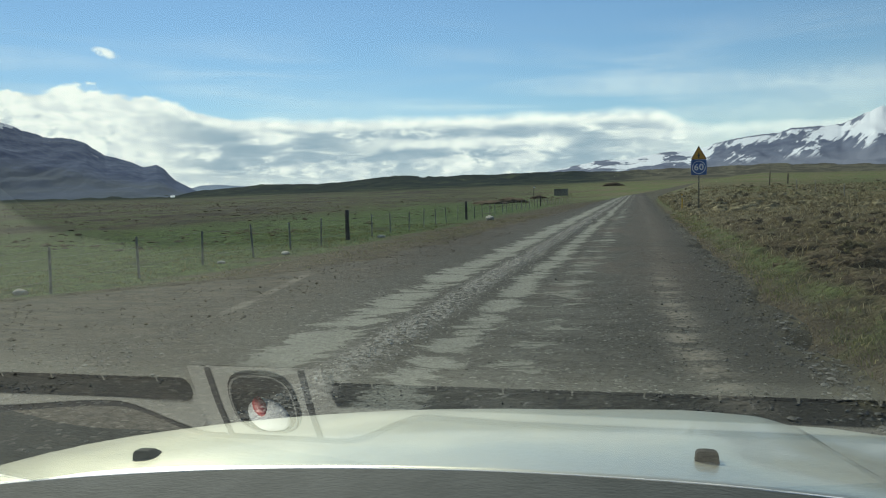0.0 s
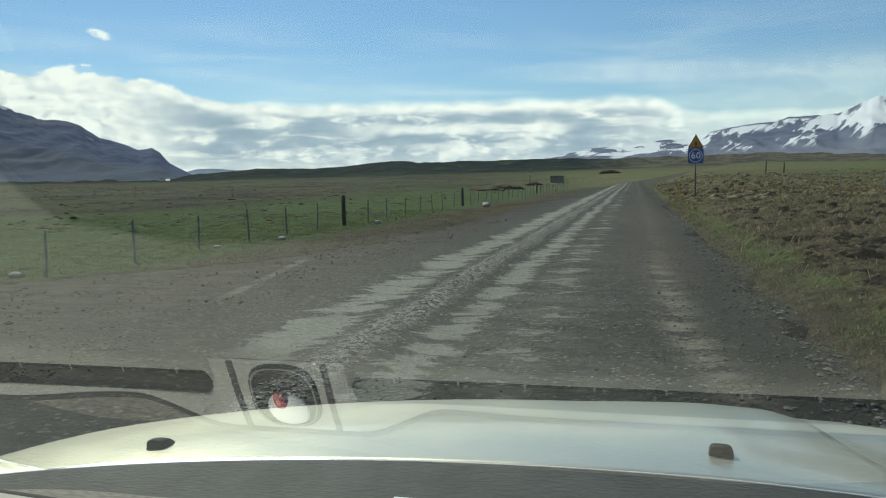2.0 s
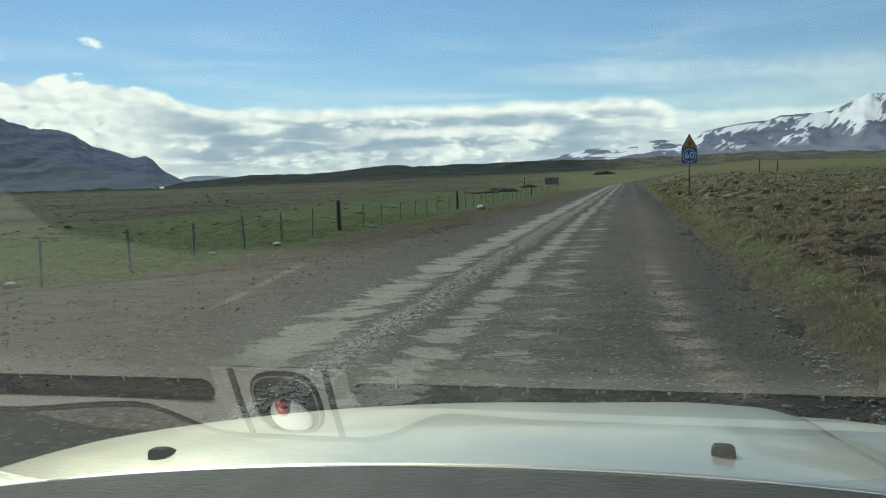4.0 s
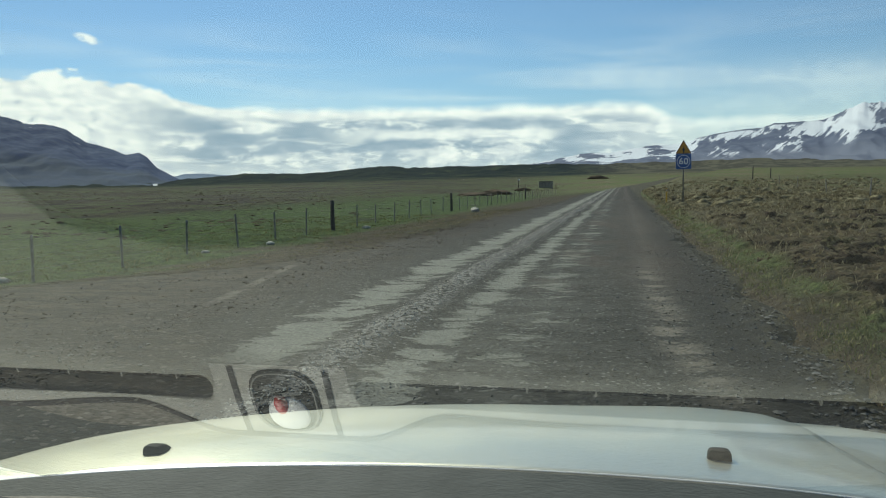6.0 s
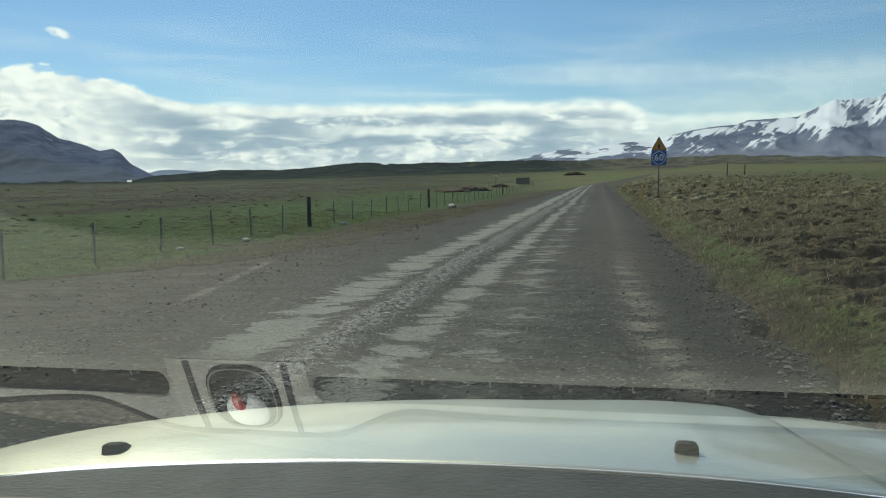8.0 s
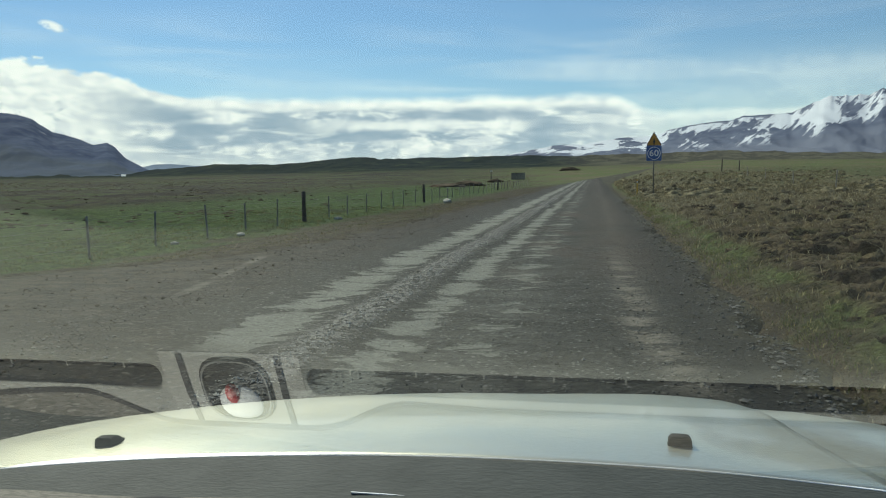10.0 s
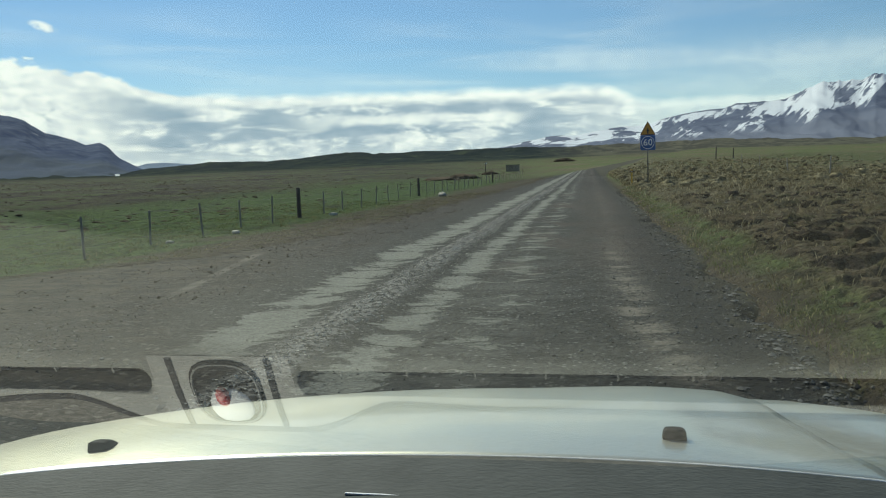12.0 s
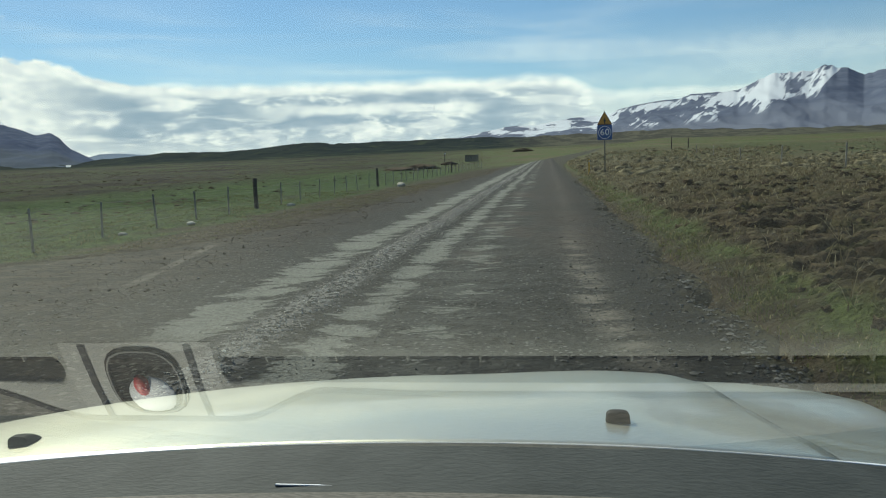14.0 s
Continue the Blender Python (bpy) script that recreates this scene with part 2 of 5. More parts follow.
broad = g.noise(g.scaled(vec, 0.016, 0.006, 0.0), 1.0, 8, 0.7, 0.4)
moor = g.mix(g.step(broad, 0.455, 0.50), (0.017, 0.026, 0.026), (0.036, 0.047, 0.037))
moor = g.mix(g.step(broad, 0.55, 0.60), moor, (0.064, 0.076, 0.048))
crags = g.noise(g.scaled(vec, 0.030, 0.0045, 0.0), 1.0, 8, 0.75, 0.3)
moor = g.mix(g.mul(g.step(far_off, 1000.0, 1500.0), g.step(crags, 0.56, 0.44, 0.25, 0.85)), moor, (0.026, 0.036, 0.038))
east = g.step(g.math("DIVIDE", u, far_off), -0.08, 0.04)
moor = g.mix(g.mul(east, 0.8), moor, g.mix(g.step(broad, 0.46, 0.54), (0.085, 0.080, 0.066), (0.140, 0.134, 0.098)))
cover = g.mix(g.step(g.add(far_off, g.mul(g.sub(patch, 0.5), 500.0)), 420.0, 950.0), cover, moor)
rim = g.noise(vec, 0.35, 4, 0.6)
verge = g.mul(g.step(far_off, 150.0, 95.0), g.mul(g.step(g.add(u, g.mul(g.sub(rim, 0.5), 9.0)), -12.4, -9.8), g.step(g.add(u, g.mul(g.sub(rim, 0.5), 1.3)), 2.35, 1.75)))
cover = g.mix(verge, cover, g.mix(g.step(g.add(g.mul(tuft, 0.6), g.mul(mottle, 0.4)), 0.51, 0.60), g.mix(g.step(tuft, 0.35, 0.65), (0.034, 0.026, 0.0165), (0.086, 0.068, 0.044)), (0.050, 0.054, 0.020)))
finish(g, cover, 0.95, g.bump(g.add(g.mul(clods, 0.8), g.add(g.mul(tuft, 1.0), g.mul(blade, 0.4))), 1.0, 0.14), spec=g.step(far_off, 300.0, 900.0, 0.15, 0.01))

# the gravel road
gravel_mat, g = material("gravel_road")
vec = g.coords()
u, s, up = g.split(vec)
grit = g.cells(vec, 38.0)
pebble = g.cells(vec, 17.0, "Color")
speck = g.noise(vec, 70.0, 3, 0.6)
large = g.noise(vec, 0.5, 5, 0.6)
base = g.mix(g.step(speck, 0.3, 0.7), (0.023, 0.0238, 0.0205), (0.060, 0.061, 0.053))
coarse = g.add(g.mul(g.noise(g.scaled(vec, 2.2, 4.5, 1.0), 1.0, 5, 0.7), 0.4), g.mul(g.noise(vec, 17.0, 5, 0.72), 0.6))
base = g.mix(g.step(coarse, 0.50, 0.62, 0.0, 0.6), base, (0.013, 0.0125, 0.0115))
base = g.mix(g.step(coarse, 0.48, 0.38, 0.0, 0.4), base, (0.085, 0.082, 0.073))
chips = g.cells(vec, 26.0, "Color")
gap = g.cells(vec, 26.0)
base = g.mix(g.step(gap, 0.30, 0.62, 0.0, 0.75), base, (0.010, 0.0095, 0.009))
base = g.mix(g.mul(g.step(g.split(chips)[0], 0.86, 0.95), g.step(gap, 0.6, 0.35, 0.0, 0.75)), base, (0.26, 0.255, 0.235))
base = g.mix(g.mul(g.step(g.split(pebble)[0], 0.84, 0.95), 0.30), base, (0.13, 0.127, 0.114))
base = g.mix(g.mul(g.step(grit, 0.30, 0.10), 0.5), base, (0.045, 0.042, 0.04))
# dry beaten wheel tracks with washboard ribs across them
wob = g.mul(g.sub(g.noise(g.scaled(vec, 0.0, 0.11, 0.0), 1.0, 2), 0.5), 0.7)
uu = g.add(u, wob)
rag = g.noise(g.scaled(vec, 0.55, 1.9, 1.0), 1.0, 5, 0.65, 0.3)
def trail(centre, width, weight):
    d = g.math("DIVIDE", g.sub(uu, centre), width)
    return g.mul(g.math("EXPONENT", g.mul(g.mul(d, d), -1.0)), weight)


warp = g.mul(g.sub(g.noise(vec, 0.8, 3), 0.5), 1.6)
rib = g.noise(g.join(g.mul(g.add(u, warp), 0.45), g.mul(g.add(s, warp), 1.7)), 1.0, 6, 0.62, 0.8)
fingers = g.noise(g.join(g.mul(g.add(u, warp), 1.0), g.mul(g.add(s, warp), 4.6)), 1.0, 5, 0.65, 0.6)
tracks = g.math("MAXIMUM", trail(-3.36, 0.58, 0.95), g.math("MAXIMUM", trail(-1.80, 0.40, 0.86), trail(-1.0, 0.56, 0.60)))
edge = g.step(uu, -2.72, -2.9)
tracks = g.math("MINIMUM", tracks, g.add(g.mul(edge, g.step(g.add(s, g.mul(rag, 1.2)), 6.3, 7.4)), g.step(uu, -2.3, -2.1)))
dry = g.step(g.add(g.mul(tracks, 0.66), g.add(g.mul(g.sub(rag, 0.5), 0.55), g.add(g.mul(g.sub(rib, 0.5), 0.95), g.add(g.mul(g.sub(fingers, 0.5), 0.85), g.mul(g.sub(coarse, 0.5), 0.8))))), 0.40, 0.53)
dry = g.mul(dry, g.mul(g.step(coarse, 0.62, 0.47, 0.55, 1.0), g.step(gap, 0.62, 0.40, 0.80, 1.0)))
base = g.mix(g.mul(dry, 0.86), base, g.mix(g.step(speck, 0.25, 0.75), (0.22, 0.225, 0.19), (0.35, 0.352, 0.305)))
faint = g.mul(g.mul(trail(g.add(0.46, g.step(s, 9.5, 5.0, 0.0, 0.32)), 0.20, 1.0), g.mul(g.step(s, 18.0, 12.5, 0.22, 1.0), g.step(s, 4.8, 8.0, 0.25, 1.0))), g.step(g.add(g.mul(rag, 0.5), g.mul(coarse, 0.5)), 0.56, 0.45))
ridge = g.mul(g.hump(uu, -2.55, 0.36), g.step(g.split(pebble)[1], 0.35, 0.65))
base = g.mix(g.mul(ridge, 0.8), base, (0.27, 0.26, 0.24))
loose = g.step(g.add(u, g.mul(g.sub(rag, 0.5), 0.8)), 0.45, 1.2)
base = g.mix(g.mul(loose, 0.85), base, (0.0125, 0.012, 0.011))
base = g.mix(g.mul(faint, 0.80), base, (0.235, 0.208, 0.170))
# trodden earth of the lay-by on the left
earth = g.step(g.sub(g.add(u, g.mul(g.sub(large, 0.5), 2.4)), g.step(s, 9.0, 5.0, 0.0, 2.2)), -4.0, -5.4)
clod = g.add(g.mul(g.noise(vec, 2.2, 6, 0.7), 0.5), g.mul(g.noise(vec, 9.0, 6, 0.75), 0.5))
dirt = g.mix(g.step(clod, 0.40, 0.60), (0.044, 0.032, 0.022), (0.008, 0.0055, 0.0035))
dirt = g.mix(g.step(g.noise(g.scaled(vec, 0.5, 0.8, 1.0), 1.0, 6, 0.7, 0.5), 0.46, 0.60, 0.0, 0.75), dirt, (0.010, 0.0075, 0.005))
drag = g.add(g.mul(g.noise(g.scaled(vec, 1.1, 4.2, 1.0), 1.0, 7, 0.72, 0.4), 0.6), g.mul(g.noise(vec, 12.0, 5, 0.7), 0.4))
dirt = g.mix(g.step(drag, 0.495, 0.545, 0.0, 0.80), dirt, (0.011, 0.008, 0.0055))
dirt = g.mix(g.step(drag, 0.465, 0.42, 0.0, 0.60), dirt, (0.080, 0.063, 0.046))
dirt = g.mix(g.mul(g.step(g.split(chips)[1], 0.88, 0.96), 0.7), dirt, (0.17, 0.155, 0.13))
rust = g.mul(g.hump(u, -0.75, 0.95), g.step(g.noise(g.scaled(vec, 0.5, 0.22, 1.0), 1.0, 5, 0.65), 0.47, 0.60))
base = g.mix(g.mul(g.mul(rust, g.step(s, 8.0, 13.0)), 0.42), base, (0.085, 0.058, 0.045))
silt = g.mul(g.mul(g.hump(u, 0.45, 1.1), g.step(s, 9.0, 16.0)), g.step(large, 0.36, 0.58, 0.2, 1.0))
beaten = g.mul(g.mul(trail(-1.0, 0.75, 1.0), g.step(s, 22.0, 9.0)), g.step(g.add(g.mul(rag, 0.4), g.add(g.mul(fingers, 0.3), g.mul(coarse, 0.3))), 0.56, 0.44))
base = g.mix(g.mul(beaten, 0.30), base, (0.205, 0.203, 0.178))
base = g.mix(g.mul(silt, 0.38), base, (0.072, 0.049, 0.037))
# the right-hand edge, where earth and grass creep into the gravel
creep = g.add(u, g.add(g.mul(g.sub(g.noise(vec, 1.1, 6, 0.7), 0.5), 1.5), g.mul(g.sub(g.noise(vec, 8.0, 5, 0.7), 0.5), 0.9)))
base = g.mix(g.step(creep, 1.25, 1.75, 0.0, 0.85), base, g.mix(g.step(g.noise(vec, 5.0, 6, 0.72), 0.42, 0.58), (0.030, 0.026, 0.015), (0.078, 0.070, 0.036)))
base = g.mix(g.mul(earth, 0.9), base, dirt)
sward = g.mul(g.step(g.add(u, g.mul(g.sub(g.noise(vec, 0.9, 6, 0.65), 0.5), 6.0)), -7.2, -10.2), 0.75)
base = g.mix(sward, base, g.mix(g.step(g.noise(vec, 4.0, 6, 0.72), 0.43, 0.56), (0.026, 0.034, 0.010), (0.094, 0.110, 0.034)))
fringe = g.step(g.add(u, g.mul(g.sub(g.noise(vec, 0.7, 6, 0.7), 0.5), 5.0)), -5.6, -7.6)
base = g.mix(g.mul(fringe, g.step(clod, 0.36, 0.56, 0.55, 0.95)), base, g.mix(g.step(drag, 0.455, 0.535), (0.068, 0.053, 0.034), (0.007, 0.0055, 0.0035)))
cross = g.mul(g.hump(g.add(g.add(u, 6.0), g.mul(g.sub(s, 12.4), 0.20)), 0.0, 0.15), g.mul(g.step(s, 9.0, 10.5), g.step(s, 16.0, 14.0)))
base = g.mix(g.mul(cross, g.mul(g.step(large, 0.35, 0.6), 0.6)), base, (0.24, 0.215, 0.175))
base = g.mix(g.mul(g.step(large, 0.35, 0.7), 0.12), base, (0.034, 0.032, 0.028))
height = g.add(g.mul(gap, -0.9), g.add(g.mul(grit, -0.4), g.mul(speck, 0.5)))
finish(g, base, 0.93, g.bump(height, 0.8, 0.016), spec=0.25)

boulder_mat = plain("pale_boulder", (0.42, 0.40, 0.34), 0.9, vary=0.35, scale=9.0, relief=0.03)


def blades_material(name, a, b, c, thin):
    m, g = material(name)
    k = g.node("ShaderNodeNewGeometry").outputs["Random Per Island"]
    col = g.mix(g.step(k, 0.55, 0.95), g.mix(g.step(k, 0.0, 0.6), a, b), c)
    p = g.node("ShaderNodeBsdfPrincipled", {"Base Color": col, "Roughness": 0.75, "Specular IOR Level": 0.2})
    t = g.node("ShaderNodeBsdfTranslucent", {"Color": col})
    x = g.node("ShaderNodeMixShader", {0: thin, 1: p.outputs[0], 2: t.outputs[0]})
    g.node("ShaderNodeOutputMaterial", {"Surface": x.outputs[0]})
    return m


straw_mat = blades_material("dry_grass", (0.065, 0.052, 0.026), (0.13, 0.108, 0.058), (0.34, 0.30, 0.19), 0.55)
green_mat = blades_material("green_grass", (0.056, 0.071, 0.021), (0.106, 0.124, 0.043), (0.22, 0.20, 0.105), 0.65)

# bare slopes with snow lying in gullies and on the upper benches
def slope_material(name, low, high, foot, snow_from, amount, relief=12.0):
    m, g = material(name)
    vec = g.coords()
    share = g.node("ShaderNodeAttribute", attribute_name="share").outputs["Fac"]
    big = g.noise(vec, 0.004, 6, 0.6)
    fine = g.noise(g.scaled(vec, 0.02, 0.02, 0.006), 1.0, 6, 0.65)
    band = g.noise(g.scaled(vec, 0.0008, 0.0008, 0.035), 1.0, 4, 0.5, 0.3)
    rock = g.mix(g.step(g.add(g.mul(fine, 0.6), g.mul(band, 0.4)), 0.40, 0.60), low, high)
    # paler foot: scree with haze mixed into its colour
    hazy_scree = g.step(g.add(share, g.mul(g.sub(fine, 0.5), 0.5)), 0.62, 0.40)
    rock = g.mix(hazy_scree, rock, g.mix(g.step(big, 0.4, 0.6), foot, tuple(0.55 * a + 0.45 * b for a, b in zip(foot, high))))
    if amount:
        mx, my, mz = g.split(vec)
        turn = g.mul(g.math("ARCTAN2", mx, my), 57.2958)
        # slanting gullies on the high slopes, level ledges on the low spur
        slant = g.noise(g.join(g.mul(g.sub(turn, g.mul(share, 4.7)), 1.5), g.mul(share, 2.6)), 1.0, 7, 0.72, 0.9)
        ledge = g.noise(g.join(g.mul(turn, 0.6), g.mul(share, 13.0)), 1.0, 5, 0.62, 0.5)
        lie = g.node("ShaderNodeMix", {0: g.step(turn, 14.5, 18.0), 2: ledge, 3: slant}).outputs[0]
        drifts = g.noise(g.join(g.mul(turn, 0.55), g.mul(share, 3.2)), 1.0, 4, 0.6, 0.3)
        rimrock = g.mul(g.step(g.add(share, g.mul(g.sub(slant, 0.5), 0.25)), 0.93, 1.0), g.mul(g.mul(g.step(turn, 15.5, 17.5), g.step(turn, 25.0, 22.0)), g.step(drifts, 0.40, 0.60, 0.0, 0.55)))
        k = g.add(g.mul(g.step(share, snow_from, snow_from + 0.30), 0.46), g.add(g.mul(g.sub(drifts, 0.5), 2.3), g.mul(g.sub(lie, 0.5), 1.9)))
        k = g.sub(g.add(k, g.mul(g.step(turn, 25.0, 26.5), 0.13)), rimrock)
        k = g.sub(k, g.sub(g.step(turn, 11.0, 8.0, 0.0, 0.10), g.mul(g.step(turn, 14.0, 16.0), g.step(turn, 25.0, 22.0, 0.0, 0.055))))
        # the bare flank that stands before the summit
        k = g.sub(k, g.step(g.add(turn, g.add(g.mul(g.sub(1.0, share), 3.5), g.mul(g.sub(drifts, 0.5), 1.2))), 30.6, 31.3))
        rock = g.mix(g.mul(g.mul(g.step(k, 0.34, 0.44), g.step(share, snow_from - 0.08, snow_from + 0.06)), amount), rock, (0.74, 0.78, 0.83))
    finish(g, rock, 0.95, g.bump(g.add(fine, big), 0.5, relief), spec=0.1)
    return m


# rock colours carry the blue of distance haze, palest on the far ridge
cliff_mat = slope_material("hazy_basalt_slope", (0.018, 0.045, 0.122), (0.062, 0.092, 0.168), (0.052, 0.076, 0.116), 0.90, 0.55)
snowy_mat = slope_material("hazy_snowy_slope", (0.098, 0.120, 0.185), (0.158, 0.182, 0.250), (0.176, 0.195, 0.250), 0.52, 0.92, 5.0)
far_mat = slope_material("haze_blue_slope", (0.16, 0.22, 0.31), (0.19, 0.25, 0.34), (0.16, 0.21, 0.28), 0.60, 0.0)

paint_mat, g = material("white_car_paint")
vec = g.coords()
dust = g.step(g.noise(vec, 3.0, 5, 0.6), 0.35, 0.75)
finish(g, g.mix(g.mul(dust, 0.35), (0.94, 0.925, 0.76), (0.87, 0.855, 0.69)), g.add(0.36, g.mul(dust, 0.10)), metal=0.76, coat=0.6)
dash_mat, g = material("dashboard_plastic")
vec = g.coords()
grain = g.cells(vec, 420.0)
wear = g.noise(vec, 9.0, 5, 0.6)
finish(g, g.mix(g.step(wear, 0.3, 0.7), (0.161, 0.160, 0.133), (0.202, 0.200, 0.166)), 0.7, g.bump(grain, 0.35, 0.0008), spec=0.3)
shelf_mat, g = material("dashboard_shelf_plastic")
vec = g.coords()
ripple = g.noise(g.scaled(vec, 70.0, 190.0, 60.0), 1.0, 3, 0.6, 0.4)
finish(g, g.mix(g.step(ripple, 0.35, 0.65), (0.085, 0.079, 0.064), (0.150, 0.140, 0.115)), 0.75, g.bump(ripple, 0.3, 0.002), spec=0.3)
nozzle_mat = plain("grey_black_plastic", (0.014, 0.014, 0.014), 0.7, vary=0.2, scale=60.0, relief=0.0003, spec=0.2)
lip_mat = plain("dashboard_front_plastic", (0.230, 0.226, 0.194), 0.7, vary=0.10, scale=40.0, relief=0.0004)
# middle panel paler than the pad: its sunlit sheen is put into the colour
panel_mat = plain("sheen_panel_plastic", (0.258, 0.252, 0.217), 0.65, vary=0.08, scale=40.0, relief=0.0004)
black_mat = plain("black_plastic", (0.014, 0.014, 0.015), 0.85, vary=0.3, scale=60.0, relief=0.0004)
cowl_mat, g = material("cowl_plastic")
vec = g.coords()
ripple = g.noise(g.scaled(vec, 60.0, 170.0, 60.0), 1.0, 3, 0.55, 0.3)
grime = g.noise(vec, 7.0, 5, 0.6)
finish(g, g.mix(g.step(grime, 0.3, 0.7), (0.050, 0.057, 0.053), (0.074, 0.082, 0.076)), 0.78, g.bump(ripple, 0.45, 0.003), spec=0.3)
lining_mat = plain("cabin_lining", (0.018, 0.018, 0.019), 0.9, vary=0.2, scale=30.0)
knob_mat = plain("pale_plastic", (0.62, 0.62, 0.60), 0.6, vary=0.08, scale=30.0)
red_mat = plain("red_plastic", (0.45, 0.02, 0.018), 0.5, vary=0.15, scale=60.0)
tyre_mat = plain("tyre_rubber", (0.02, 0.02, 0.02), 0.85, vary=0.3, scale=30.0)
# steel, yellow and red darkened in colour for the sign's backlit side
zinc_mat = plain("galvanised_steel", (0.13, 0.13, 0.125), 0.55, metal=0.4, vary=0.3, scale=14.0)
blue_mat = plain("blue_sign_sheet", (0.035, 0.10, 0.30), 0.45, vary=0.12, scale=5.0)
yellow_mat = plain("backlit_yellow_sheet", (0.50, 0.24, 0.02), 0.45, vary=0.12, scale=5.0)
black_film = plain("black_sign_film", (0.02, 0.02, 0.02), 0.5, vary=0.2)
rim_red = plain("backlit_red_film", (0.05, 0.012, 0.010), 0.45, vary=0.1)
white_film = plain("white_sign_film", (0.75, 0.76, 0.76), 0.45, vary=0.08, scale=5.0)
post_mat = plain("weathered_post_wood", (0.26, 0.245, 0.21), 0.9, vary=0.45, scale=12.0, relief=0.01)
dark_post_mat = plain("dark_post_wood", (0.075, 0.066, 0.056), 0.9, vary=0.45, scale=12.0, relief=0.01)
marker_mat = plain("yellow_marker", (0.60, 0.36, 0.04), 0.6, vary=0.2)
wire_mat = plain("fence_wire", (0.20, 0.20, 0.19), 0.5, metal=0.7, vary=0.2)
house_mat = plain("white_farm_wall", (0.78, 0.78, 0.75), 0.8, vary=0.1, scale=1.0)
roof_mat = plain("pale_farm_roof", (0.82, 0.82, 0.80), 0.7, vary=0.2, scale=1.0)

glass_mat, g = material("windscreen_glass")
# both faces of the pane mirror the dashboard; a film of dust scatters a little sun
fresnel = g.node("ShaderNodeFresnel", {"IOR": 1.5}).outputs[0]
mirror = g.node("ShaderNodeBsdfGlossy", {"Color": (1.0, 1.0, 1.0), "Roughness": 0.0})
clear = g.node("ShaderNodeBsdfTransparent", {"Color": (0.985, 1.0, 0.975)})
film = g.node("ShaderNodeBsdfDiffuse", {"Color": (0.6, 0.58, 0.52)})
haze = g.node("ShaderNodeBsdfTranslucent", {"Color": (0.6, 0.58, 0.52)})
vec = g.coords()
smear = g.mul(g.step(g.noise(vec, 6.0, 6, 0.65), 0.3, 0.8), 0.010)
pane = g.node("ShaderNodeMixShader", {0: g.math("DIVIDE", g.mul(fresnel, 2.0), g.add(fresnel, 1.0)), 1: clear.outputs[0], 2: mirror.outputs[0]})
pane = g.node("ShaderNodeMixShader", {0: smear, 1: pane.outputs[0], 2: haze.outputs[0]})
g.node("ShaderNodeOutputMaterial", {"Surface": pane.outputs[0]})

# ---------------------------------------------------------------- ground

def plain_lift(u, s):
    """How far the open land lies above or below the road's level."""
    d = math.hypot(u, s)
    a = math.degrees(math.atan2(u, s)) + 12.0        # to the right of +y
    lift = lines([(-180, 0.3), (-40, 0.3), (-20, 0.33), (0, 0.60), (14, 0.72), (20, 0.82), (34, 0.65), (180, 0.3)], a)
    z = d * math.tan(radians(lift)) * smooth(d, 90, 700)
    # low dark hills across the middle
    crest = lines([(-180, 0.3), (-20.5, 0.34), (-18.0, 0.72), (-14.3, 0.98), (-10.4, 0.90), (-8.5, 1.08), (-6.5, 1.30), (-4.1, 1.45), (-3.3, 1.27), (0.7, 1.28), (5.5, 1.36), (12.6, 1.30), (20.0, 1.44), (26.8, 1.20), (40, 1.1), (180, 0.3)], a)
    hill = d * math.tan(radians(crest)) + 9 * bumps(u, s, 190, 5) - 16 * abs(bumps(u + 700, s, 110, 5)) - 1.5
    return z + (hill - z) * smooth(d, 900, 2300)


def road_line(s):
    """The road's bend far ahead."""
    return 0.0 if s < 60 else 0.00022 * (s - 60) ** 2


LAYBY = [(0, 10.7), (10.5, 10.5), (12.5, 9.0), (15, 7.3), (18, 6.7), (25, 6.2), (60, 5.4)]


def layby_edge(s):
    """How far the gravel reaches to the left of the road's line."""
    return lines(LAYBY, s)


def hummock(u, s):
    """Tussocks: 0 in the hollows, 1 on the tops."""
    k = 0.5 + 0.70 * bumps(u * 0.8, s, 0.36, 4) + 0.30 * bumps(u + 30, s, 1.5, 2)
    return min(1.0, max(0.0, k))


